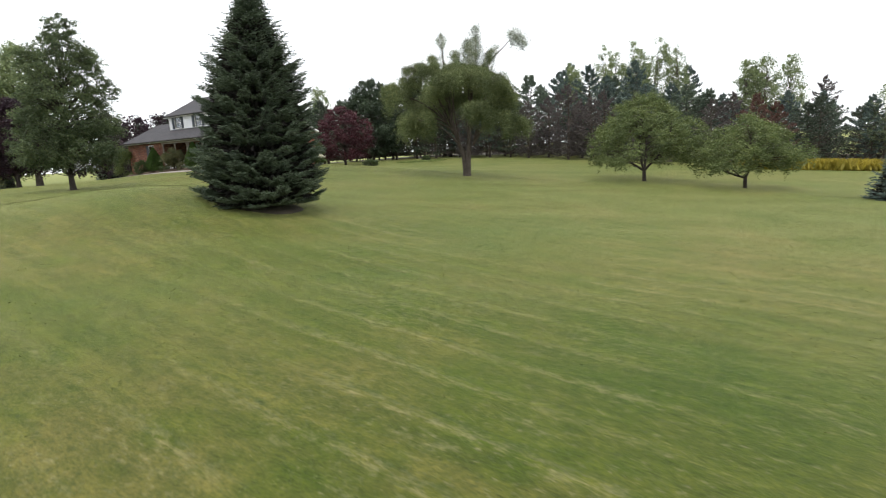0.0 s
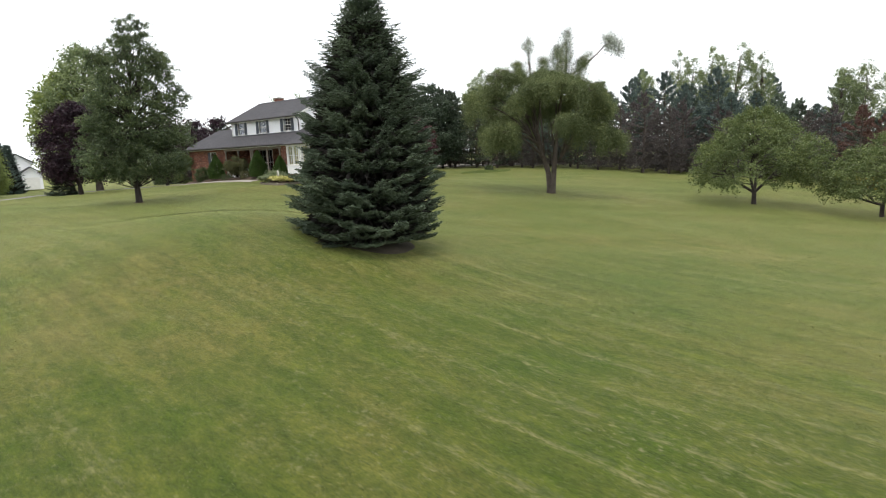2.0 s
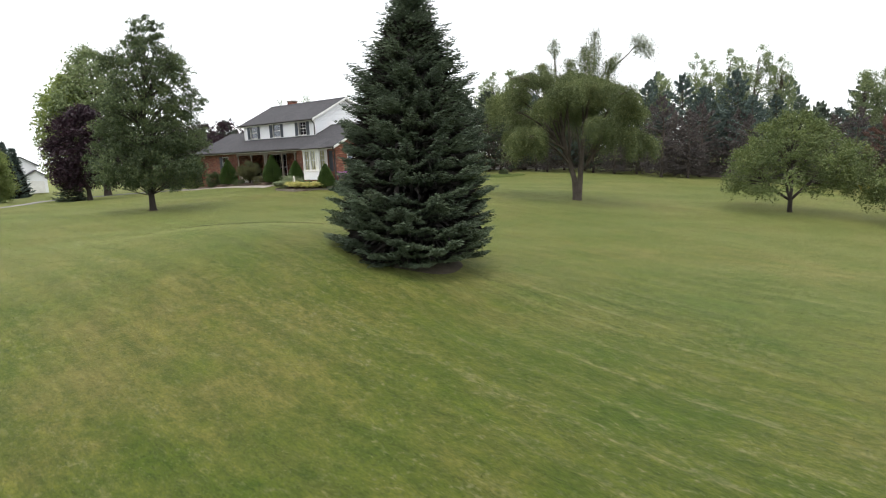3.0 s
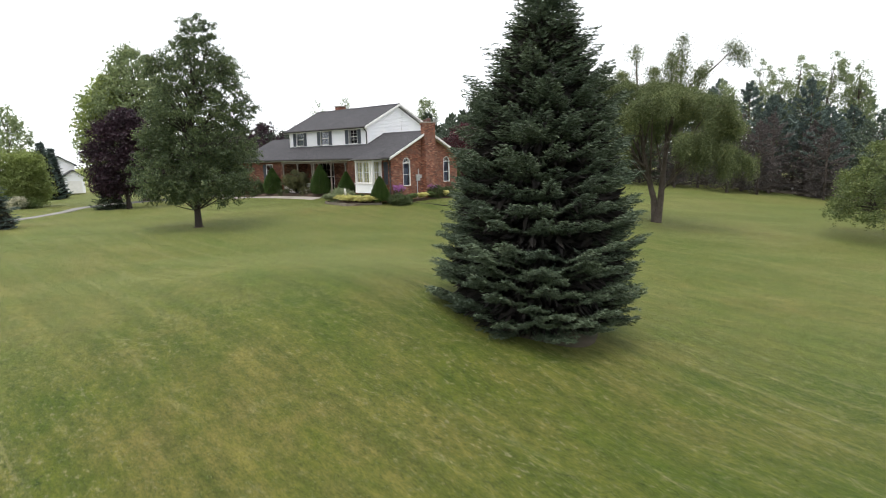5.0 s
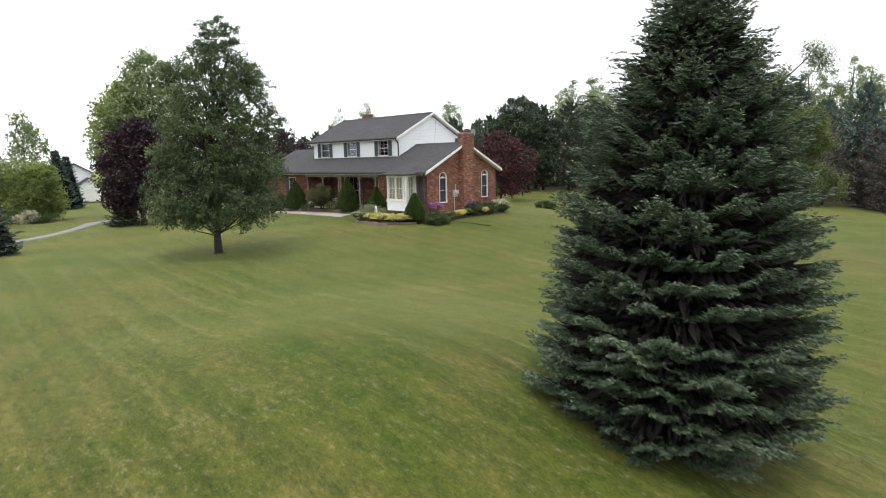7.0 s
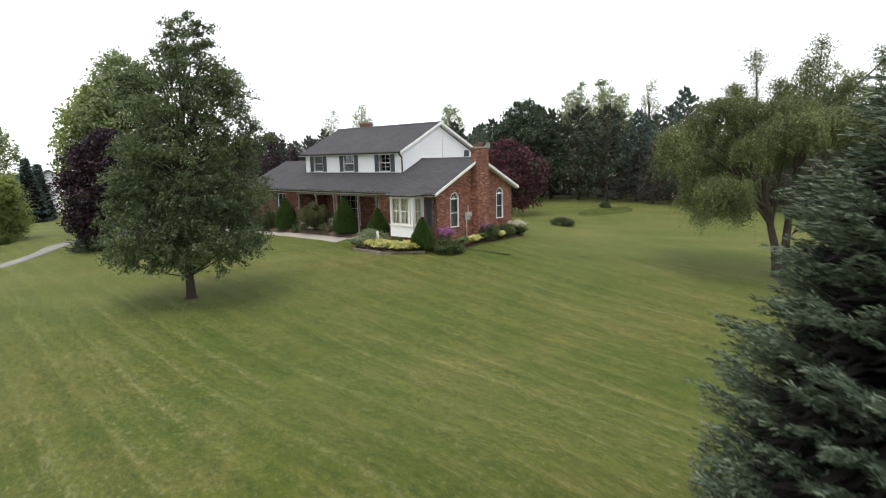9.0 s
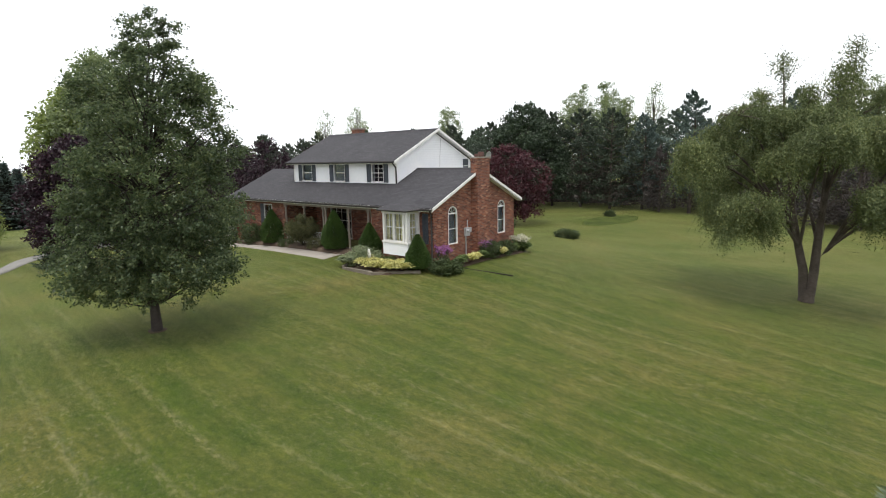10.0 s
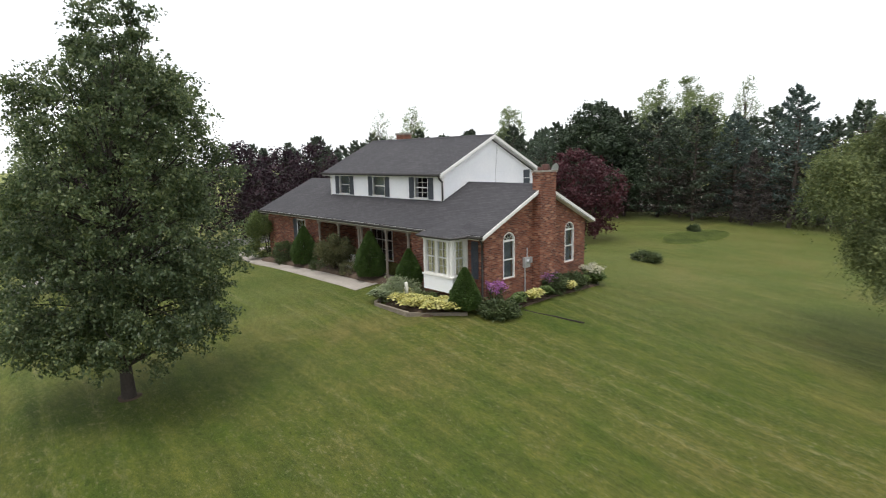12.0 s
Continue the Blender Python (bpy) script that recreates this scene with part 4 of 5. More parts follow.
    n = len(P)
    W = unit(W * 0.9 + rng.normal(size=(n, 3)) * np.array([0.5, 0.5, 0.22]) + np.array([0, 0, 0.12]))
    P = P + W * nlen * 0.35 + rng.normal(size=(n, 3)) * np.array([0.016, 0.016, 0.014])
    # Near-black twig fill, added to darken the crown's inside as shade would.
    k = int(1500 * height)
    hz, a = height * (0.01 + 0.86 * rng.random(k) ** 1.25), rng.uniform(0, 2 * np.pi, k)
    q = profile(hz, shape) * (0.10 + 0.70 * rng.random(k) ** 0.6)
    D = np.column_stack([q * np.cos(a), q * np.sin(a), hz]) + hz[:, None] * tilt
    tagged(part("dead_twig_and_shade_mass", leaves_mesh("dead_twig_and_shade_mass", D, unit(np.column_stack([np.cos(a), np.sin(a), rng.normal(0, 0.4, k)])), rng.uniform(0.035, 0.08, k) * height, SHADE_BLACK, rng, aspect=0.22, spread=1.0), None, t, "near-black twig fill that darkens the inside of the crown like shade"), kind="stuff")
    part("branchwork", tubes_mesh("branchwork", boughs, SHADE_BLACK, 4), None, t)
    part("foliage", leaves_mesh("foliage", P, W, rng.uniform(0.75, 1.25, n) * nlen, mat, rng, aspect=0.26, fold=0.1, spread=0.8), None, t, "dense short needles in flat sprays")
    return t


def crown_tree(name, label, at, height, shape, seed, mat, bark, leaf=0.16, clumps=260, per=110, clump_r=0.55, trunk_r=0.16, clear=1.2, aspect=0.62, droop=0.25, core=0.25, group="", fork=None, flat=0.7, lean=(0, 0), thin_top=0.0):
    """A broadleaf tree: trunk, limbs that reach into clumps of leaves, an uneven outline with gaps."""
    rng = np.random.default_rng(seed)
    t = thing(name, label, "tree", at, group)
    hs = np.asarray(shape, float)
    lo, hi = hs[0, 0], hs[-1, 0]
    tubes, centres, rad = [], [], []
    top = np.array([lean[0], lean[1], height * 0.93])
    if fork is None:
        spine = bent((0, 0, -0.25), top, rng, 0.015, n=9)
        tubes.append((spine, np.interp(np.linspace(0, 1, 9), [0, 0.06, 1], [trunk_r * 1.35, trunk_r, 0.02])))
        spines = [spine]
    else:
        tubes.append((bent((0, 0, -0.25), (0, 0, clear), rng, 0.02, n=4), [trunk_r * 1.4, trunk_r * 1.05, trunk_r, trunk_r * 0.95]))
        spines = []
        for (dx, dy, dz) in fork:
            sp = bent((0, 0, clear * 0.9), (dx, dy, dz), rng, 0.06, n=8)
            tubes.append((sp, np.linspace(trunk_r * 0.7, 0.02, 8)))
            spines.append(sp)
    tries = 0
    while len(centres) < clumps and tries < clumps * 20:
        tries += 1
        h = lo + (hi - lo) * rng.random()
        R = float(profile(h, shape))
        if rng.random() > (R / hs[:, 1].max()) ** 1.1 + 0.05:
            continue
        if thin_top and h > height * 0.6 and rng.random() < thin_top:
            continue
        a = rng.uniform(0, 2 * np.pi)
        r = R * (core + (1 - core) * rng.random() ** 0.45) * (1 + 0.10 * math.sin(3 * a + seed + h) + 0.08 * math.sin(5 * a - h * 1.7))
        centres.append((r * math.cos(a) + lean[0] * h / height, r * math.sin(a) + lean[1] * h / height, h))
        rad.append(clump_r * rng.uniform(0.6, 1.25) * (0.65 + 0.35 * R / hs[:, 1].max()))
    C, rad = np.array(centres), np.array(rad)
    for i in range(0, len(C), 2):
        sp = spines[int(np.argmin([np.min(np.linalg.norm(s - C[i], axis=1)) for s in spines]))]
        c = C[i]
        want = np.array([0.5 * c[0], 0.5 * c[1], max(clear * 0.9, 0.75 * c[2] - 0.1)])
        b = sp[int(np.argmin(np.linalg.norm(sp - want, axis=1)))]
        L = np.linalg.norm(c - b)
        tubes.append((bent(b, c, rng, 0.06, 0.06, 5), np.linspace(0.012 + 0.010 * L, 0.006, 5)))
    part("trunk", tubes_mesh("trunk", tubes[:1 + (len(spines) if fork else 0)], bark, 10), None, t)
    part("branchwork", tubes_mesh("branchwork", tubes[1 + (len(spines) if fork else 0):], bark, 5), None, t)
    m = 14
    tw = np.repeat(np.arange(len(C)), m)
    outw = unit(C[tw] - np.array([0, 0, height * 0.3]))
    d = unit(rng.normal(size=(len(tw), 3)) + outw * 0.75 + np.array([0, 0, 0.25]))
    k = np.repeat(np.arange(len(tw)), max(2, per // m))
    n = len(k)
    s = rng.random(n) ** 0.6
    arch_down = -np.array([0, 0, 1.0]) * (droop * 0.5 * rad[tw[k]] * s ** 2)[:, None]
    pos = C[tw[k]] + d[k] * (rad[tw[k]] * 1.12 * s)[:, None] * np.array([1.15, 1.15, flat]) + arch_down + rng.normal(size=(n, 3)) * leaf * 0.55
    way = unit(d[k] * 0.5 + rng.normal(size=(n, 3)) * 0.7 - np.array([0, 0, droop]))
    part("crown", leaves_mesh("crown", pos, way, rng.uniform(0.7, 1.3, n) * leaf, mat, rng, aspect=aspect, spread=0.9), None, t, "crown of many small leaves with gaps")
    return t


def willow(at, seed):
    """The ragged willow: forked trunk, arching limbs, separate domes of hanging strands with hollows between, leafy leaders at the top."""
    rng = np.random.default_rng(seed)
    t = thing("willow_tree", "ragged willow with a forked trunk and hanging strands", "tree", at)
    tubes = [(bent((0, 0, -0.3), (0.05, 0.0, 0.6), rng, 0.02, n=4), [0.44, 0.36, 0.33, 0.32])]
    spines = []
    for x, y, z, r in ((-1.2, -0.4, 7.8, 0.22), (0.9, 0.4, 8.2, 0.23), (-2.2, -0.8, 5.6, 0.11), (2.4, 0.4, 5.8, 0.11)):
        sp = np.concatenate([[(0.12 * np.sign(x), 0, 0.3)], bent((0.22 * np.sign(x), 0, 1.5 if r > 0.2 else 1.9), (x, y, z), rng, 0.03, n=7)])
        spines.append(sp)
        tubes.append((sp, np.linspace(r, 0.05, 8)))
    trunk_n = len(tubes)
    P, W = [], []
    # x, y, z of a dome's middle, its radius, and how far its strands hang
    lobes = [(-4.1, -3.6, 6.7, 1.2, 2.4), (-3.4, -2.6, 7.4, 0.9, 1.2), (-2.5, -2.6, 8.4, 1.0, 1.1), (-3.0, -3.3, 4.6, 0.7, 1.8), (-1.5, -4.0, 4.5, 1.0, 2.4), (-2.4, -3.0, 4.5, 0.85, 2.0), (-4.6, 0.4, 5.9, 1.0, 2.2),
             (-1.4, -1.5, 8.2, 1.0, 1.6), (0.7, -3.2, 7.3, 1.2, 2.2), (0.3, -1.2, 8.3, 0.9, 1.4), (1.8, -1.6, 7.6, 1.0, 1.8), (3.5, -1.5, 6.9, 1.3, 1.8), (4.2, -0.8, 5.8, 1.0, 1.8), (2.7, -2.6, 5.0, 0.9, 2.0),
             (3.5, -0.6, 4.4, 1.2, 2.0), (4.4, 0.2, 3.8, 0.8, 1.5), (-1.4, 2.2, 6.5, 1.3, 2.6), (1.6, 2.2, 6.7, 1.3, 2.6), (-3.4, 1.6, 5.6, 1.2, 2.6), (0.2, 0.6, 8.0, 1.1, 2.0), (-2.2, 0.6, 7.0, 1.2, 2.2), (-0.8, -2.6, 6.6, 0.9, 1.5)]
    for lx, ly, lz, rad, hang in lobes:
        ctr = np.array([lx, ly, lz])
        sp = spines[int(np.argmin([np.min(np.linalg.norm(s - ctr * 0.7, axis=1)) for s in spines]))]
        b = sp[int(rng.integers(2, 6))]
        mid = (b + ctr) / 2 + np.array([0, 0, 0.22 * np.linalg.norm(ctr - b)])
        s = np.linspace(0, 1, 8)[:, None]
        tubes.append((b * (1 - s) ** 2 + 2 * mid * s * (1 - s) + ctr * s ** 2, np.linspace(0.085, 0.03, 8)))
        for _ in range(13):
            d = unit(np.array([rng.normal(), rng.normal(), abs(rng.normal()) * 0.8 + 0.1]))
            c = ctr + d * rad * np.array([1, 1, 0.75]) * rng.uniform(0.6, 1.1)
            tubes.append((bent(ctr, c, rng, 0.08, 0.08, 5), np.linspace(0.028, 0.008, 5)))
            reach = rng.uniform(0.5, 1.15)
            for _ in range(84):
                o = rng.normal(size=3) * np.array([0.24, 0.24, 0.15])
                L = hang * rng.uniform(0.12, 0.8) * reach * (1.2 - 0.55 * d[2])
                top = c + o
                L = max(0.2, min(L, top[2] - rng.uniform(1.5, 2.5)))
                k = max(4, int(L / 0.060))
                s1 = (np.arange(k) + 0.5)[:, None] / k
                drift = np.array([d[0], d[1], 0.0]) * 0.28 + rng.normal(size=3) * 0.09
                P.append(top + drift * s1 * L - np.array([0, 0, 1.0]) * (L * s1 ** 1.3))
                W.append(np.tile(np.array([[drift[0], drift[1], -0.7]]), (k, 1)))
    # leaders: foot, tip, how leafy the stem is, its leafy width
    leads = [((-1.3, -0.4, 7.4), (-1.6, -0.4, 11.3), 0.35, 0.14), ((0.9, 0.6, 7.0), (1.0, 0.7, 11.7), 1.9, 0.40), ((0.6, 0.2, 8.0), (0.6, 0.1, 10.6), 1.5, 0.45), ((-2.0, -0.6, 8.2), (-2.4, -0.6, 9.7), 0.8, 0.3), ((-0.5, -0.2, 8.2), (-0.5, -0.1, 9.8), 0.5, 0.26), ((1.9, 0.6, 8.0), (2.2, 0.9, 9.6), 0.7, 0.34)]
    for a, b, full, w in leads:
        line = bent(a, b, rng, 0.03, 0.03, 8)
        tubes.append((line, np.linspace(0.07, 0.012, 8)))
        for q in np.linspace(0.02, 1.0, 90):
            base = np.array([np.interp(q, np.linspace(0, 1, 8), line[:, i]) for i in range(3)])
            tuft = 0.72 < q < 0.99
            for _ in range(int(40 * (0.95 if tuft else full * rng.uniform(0.4, 1.2)))):
                spread = (0.16 + 0.16 * math.sin((q - 0.72) * 11.6)) if tuft else w * (1.2 - 0.7 * q)
                P.append((base + rng.normal(size=3) * np.array([spread, spread, 0.16]))[None])
                W.append(rng.normal(size=(1, 3)) * 0.6 + np.array([[0, 0, -0.5]]))
    s = np.linspace(0, 1, 9)[:, None]
    a, m, b = np.array([1.5, 0.6, 8.6]), np.array([2.5, 1.5, 9.4]), np.array([3.3, 2.3, 10.6])
    arm = a * (1 - s) ** 2 + 2 * m * s * (1 - s) + b * s ** 2
    tubes.append((arm, np.linspace(0.08, 0.03, 9)))
    for off, r, k in (((0.1, 0.2, 0.3), 0.40, 900), ((0.5, 0.5, -0.1), 0.42, 950), ((0.75, 0.6, -0.55), 0.30, 420), ((0.1, 0.1, -0.35), 0.25, 200), ((-0.9, -1.0, -0.7), 0.26, 240), ((-1.2, -1.3, -1.3), 0.3, 260)):
        ctr = b + np.array(off)
        tubes.append((bent(arm[8] if off[0] > 0 else arm[5], ctr, rng, 0.1, 0.05, 4), np.linspace(0.022, 0.006, 4)))
        P.append(ctr + rng.normal(size=(k, 3)) * r * np.array([0.9, 0.9, 0.75])), W.append(rng.normal(size=(k, 3)))
    # bare dead sticks in the hollows
    for lx, ly, lz in ((-3.6, -2.9, 6.2), (-0.6, -2.2, 5.6), (1.2, -1.8, 5.2), (3.4, -1.6, 7.0), (-2.6, -3.2, 8.6), (0.4, -1.2, 4.4)):
        for _ in range(7):
            d = unit(rng.normal(size=3) * np.array([1, 1, 0.5]) - np.array([0, 0.5, 0.35]))
            tubes.append((bent((lx, ly, lz), np.array([lx, ly, lz]) + d * rng.uniform(0.7, 1.4), rng, 0.12, 0.1, 5), np.linspace(0.026, 0.007, 5)))
    P, W = np.concatenate(P), np.concatenate(W)
    n = len(P)
    W = unit(W + rng.normal(size=(n, 3)) * 0.7)
    part("trunk", tubes_mesh("trunk", tubes[:trunk_n], BARK, 10), None, t, "rough grey-brown forked trunk")
    part("branchwork", tubes_mesh("branchwork", tubes[trunk_n:], BARK, 5), None, t)
    part("crown", leaves_mesh("crown", P + rng.normal(size=(n, 3)) * 0.05, W, rng.uniform(0.7, 1.3, n) * 0.118, L_WILLOW, rng, aspect=0.32, spread=0.9), None, t, "hanging strands of narrow leaves")
    return t


def pine(name, label, seed, height, mat, width=2.6, clear=0.14, boughs=60, per=100, leaf=0.32, group="pine wood"):
    """A woodland pine: straight stem, dead lower whorls, layered tufted boughs."""
    rng = np.random.default_rng(seed)
    t = thing(name, label, "tree", (0, 0, -300), group)
    tubes = [(bent((0, 0, -0.5), (rng.normal(0, 0.15), rng.normal(0, 0.15), height), rng, 0.008, n=7), np.linspace(0.19, 0.02, 7))]
    P, W = [], []
    for i in range(boughs):
        f = (i + rng.random()) / boughs
        h = height * (clear + (1 - clear) * f ** 0.92)
        g = (h / height - clear) / (1 - clear)
        R = width * (0.25 + 0.9 * math.sin(math.pi * min(1, 0.22 + 0.62 * g)) ** 1.2) * (1.0 - 0.82 * g ** 3.0) * rng.uniform(0.65, 1.15)
        a = i * 2.4 + rng.normal(0, 0.4)
        out = np.array([math.cos(a), math.sin(a), rng.normal(0.05 + 0.28 * g, 0.1)])
        line = np.array([0, 0, h]) + out * (np.linspace(0, 1, 5) * R)[:, None]
        line[:, 2] += 0.12 * R * np.linspace(0, 1, 5) ** 2
        tubes.append((line, np.linspace(0.05, 0.012, 5)))
        q = 0.28 + 0.75 * rng.random(per) ** 0.7
        base = np.array([0, 0, h]) + out * (q * R)[:, None]
        sd = np.array([-out[1], out[0], 0.0])
        base = base + sd * (rng.normal(size=per) * 0.30 * R * (1.15 - q))[:, None] + np.array([0, 0, 1.0]) * (rng.normal(size=per) * 0.12 + 0.12 * R * q * q)[:, None]
        P.append(base), W.append(out * 0.6 + rng.normal(size=(per, 3)) * 0.6 + np.array([0, 0, 0.35]))
    for i in range(10):
        h = height * (0.03 + (clear + 0.06) * rng.random())
        a = rng.uniform(0, 6.28)
        tubes.append((np.array([[0, 0, h], [math.cos(a) * 0.8, math.sin(a) * 0.8, h - 0.05], [math.cos(a) * 1.5, math.sin(a) * 1.5, h - 0.25]]), [0.03, 0.02, 0.006]))
    P, W = np.concatenate(P), unit(np.concatenate(W))
    n = len(P)
    k = 800
    a, hh = rng.uniform(0, 2 * np.pi, k), height * (0.06 + 0.42 * rng.random(k) ** 1.3)
    q = width * 0.85 * rng.random(k) ** 0.6
    D = np.column_stack([q * np.cos(a), q * np.sin(a), hh])
    tagged(part("dead_twig_and_shade_mass", leaves_mesh("dead_twig_and_shade_mass", D, unit(np.column_stack([np.cos(a), np.sin(a), rng.normal(0, 0.4, k)])), rng.uniform(0.3, 0.65, k), L_BARE if mat is L_BARE else L_TWIG, rng, aspect=0.16, spread=1.0), None, t, "bare grey-brown lower twigs"), kind="stuff")
    part("trunk", tubes_mesh("trunk", tubes[:1], BARK, 8), None, t)
    part("branchwork", tubes_mesh("branchwork", tubes[1:], BARK, 4), None, t)
    part("foliage", leaves_mesh("foliage", P, W, rng.uniform(0.6, 1.3, n) * leaf, mat, rng, aspect=0.42, spread=1.0), None, t)
    return t


def on_ground(x, y, sink=0.0):
    return (x, y, gz(x, y) - sink)


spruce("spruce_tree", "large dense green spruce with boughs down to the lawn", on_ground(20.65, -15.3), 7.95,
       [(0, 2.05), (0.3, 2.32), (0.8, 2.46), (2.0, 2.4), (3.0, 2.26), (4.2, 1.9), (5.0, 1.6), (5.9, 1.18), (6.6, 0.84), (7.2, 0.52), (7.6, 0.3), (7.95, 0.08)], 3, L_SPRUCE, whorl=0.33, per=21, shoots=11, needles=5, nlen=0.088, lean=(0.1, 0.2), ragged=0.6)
crown_tree("oak_tree", "tall green oak with an oval crown standing on the lawn", on_ground(-2.6, -12.3, 0.12), 11.0,
           [(1.65, 1.9), (2.0, 2.5), (2.7, 2.7), (4.2, 2.7), (5.6, 2.6), (7.2, 2.35), (8.6, 1.95), (9.8, 1.4), (10.9, 0.5)], 5, L_OAK, BARK_DARK, leaf=0.098, clumps=480, per=238, clump_r=0.56, trunk_r=0.17, clear=1.3, thin_top=0.22, core=0.30, flat=0.8, lean=(0.55, 0.5))
willow(on_ground(14.3, 10.3), 8)
crown_tree("apple_tree", "low spreading apple tree with a wide domed crown", on_ground(27.0, 16.2), 6.7,
           [(1.45, 3.3), (2.0, 4.3), (3.0, 4.2), (4.2, 3.3), (5.3, 2.1), (6.4, 0.6)], 11, L_APPLE, BARK_DARK, leaf=0.115, clumps=300, per=182, clump_r=0.68, trunk_r=0.15, clear=0.9, fork=[(-2.4, -0.6, 3.0), (2.1, 0.8, 3.2), (0.3, -1.4, 4.2), (-0.4, 1.5, 4.4)], group="apple trees", flat=0.95, droop=0.1, core=0.3)
crown_tree("apple_tree", "small apple tree with a low leaning crown", on_ground(34.2, 15.2), 5.0,
           [(1.3, 2.6), (1.8, 3.4), (2.7, 3.1), (3.7, 2.1), (4.8, 0.4)], 12, L_APPLE, BARK_DARK, leaf=0.115, clumps=210, per=168, clump_r=0.62, trunk_r=0.13, clear=0.8, fork=[(-2.9, 0.4, 2.0), (1.5, -0.3, 3.0), (0.2, 0.9, 3.6)], group="apple trees", flat=0.95, droop=0.1, core=0.3)
crown_tree("purple_maple", "dark purple-leaved maple beside the driveway", on_ground(-19.3, -9.5), 7.5,
           [(1.4, 1.7), (2.2, 2.1), (4.0, 2.2), (5.5, 1.85), (6.7, 1.2), (7.4, 0.4)], 14, L_PURPLE, BARK_DARK, leaf=0.17, clumps=250, per=126, clump_r=0.85, lean=(-0.1, 0.1), trunk_r=0.18, clear=1.2, group="purple maples")

# ---- more trees, the wood and the distance ----
crown_tree("red_maple", "round dark red-leaved tree behind the house", on_ground(-10.3, 21.8), 6.9,
           [(0.9, 2.2), (2.0, 3.1), (3.6, 3.3), (5.2, 2.5), (6.9, 0.6)], 21, L_RED, BARK_DARK, leaf=0.2, clumps=210, per=80, clump_r=0.65, trunk_r=0.14, clear=0.9)
for i, (x, y, hgt, k) in enumerate([(-32.8, 4.6, 8.2, 1.0), (-36.5, 10.5, 7.8, 1.0), (-38.5, 15.5, 8.6, 1.05), (-33.0, 18.5, 7.6, 0.95), (-29.5, 24.0, 7.2, 0.9)]):
    crown_tree("purple_maple", "dark purple-leaved maple behind the house", on_ground(x, y), hgt,
               [(0.8, 2.6 * k), (2.2, 3.7 * k), (4.2, 3.9 * k), (6.2, 2.8 * k), (hgt, 0.5)], 31 + i, L_PURPLE, BARK_DARK, leaf=0.26, clumps=170, per=55, clump_r=0.85, trunk_r=0.16, clear=1.0, group="purple maples")
crown_tree("cottonwood", "tall pale green cottonwood beyond the driveway", on_ground(-30.2, -3.8), 14.2,
           [(2.0, 2.2), (5.0, 3.2), (8.0, 3.3), (11.0, 2.5), (13.0, 1.5), (14.3, 0.4)], 41, L_ASPEN, BARK, leaf=0.3, clumps=300, per=60, clump_r=0.95, trunk_r=0.3, clear=2.0, group="cottonwoods", flat=1.0)
crown_tree("cottonwood", "shorter bright green cottonwood beyond the driveway", on_ground(-32.2, -5.6), 11.4,
           [(1.5, 1.6), (4.0, 2.5), (7.0, 2.6), (9.5, 1.9), (11.8, 0.4)], 42, L_LIME, BARK, leaf=0.3, clumps=220, per=60, clump_r=0.9, trunk_r=0.24, clear=1.5, group="cottonwoods", flat=1.0)
for i, (x, y, hgt, r) in enumerate([(-35.8, -12.9, 5.0, 2.2), (-35.0, -12.1, 4.6, 1.2), (-37.5, -15.4, 6.8, 3.0), (-30.5, -19.5, 6.4, 3.4)]):
    crown_tree("garden_tree", "low rounded bright green garden tree", on_ground(x, y), hgt,
               [(0.5, r * 0.7), (1.6, r), (3.4, r * 0.95), (5.0, r * 0.6), (hgt, 0.3)], 51 + i, L_LIME, BARK_DARK, leaf=0.17, clumps=120, per=126, clump_r=0.95, trunk_r=0.1, clear=0.9, group="garden trees", core=0.1)
crown_tree("aspen_tree", "slim pale aspen far down the street", on_ground(-66.0, -6.0), 12.0,
           [(1.5, 1.6), (4.0, 2.6), (8.0, 2.3), (12.0, 0.4)], 61, L_ASPEN, BARK, leaf=0.42, clumps=90, per=40, clump_r=0.8, trunk_r=0.16, clear=1.5, group="aspens", flat=1.0)
CONE = [(0, 0.85), (0.1, 1.0), (0.45, 0.64), (0.8, 0.24), (1.0, 0.03)]


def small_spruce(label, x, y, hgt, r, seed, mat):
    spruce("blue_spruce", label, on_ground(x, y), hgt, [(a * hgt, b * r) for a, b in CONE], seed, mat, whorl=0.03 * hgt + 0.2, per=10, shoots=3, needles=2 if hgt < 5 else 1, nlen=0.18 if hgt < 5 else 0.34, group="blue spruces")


small_spruce("small blue spruce at the edge of the lawn", 42.3, 12.2, 2.9, 1.5, 71, L_BLUE)
small_spruce("young blue spruce beside the driveway", -10.6, -19.9, 3.3, 1.35, 72, L_BLUE)
small_spruce("low dark spruce beneath the purple maple", -20.5, -10.4, 2.0, 1.35, 73, L_SPRUCE)
small_spruce("pointed blue-green spruce down the street", -57.2, -5.0, 7.2, 1.8, 74, L_BLUE)
small_spruce("pointed blue-green spruce down the street", -59.6, -3.3, 6.6, 1.6, 75, L_BLUE)
for i, (x, y, hgt) in enumerate([(-52.0, 16.0, 8.6), (-55.0, 21.0, 9.4), (-50.0, 25.5, 8.0), (-46.0, 30.0, 9.6), (-41.0, 33.5, 9.2), (-47.0, 12.0, 7.4)]):
    small_spruce("pointed dark spruce behind the house", x, y, hgt, hgt * 0.33, 81 + i, L_PINE)

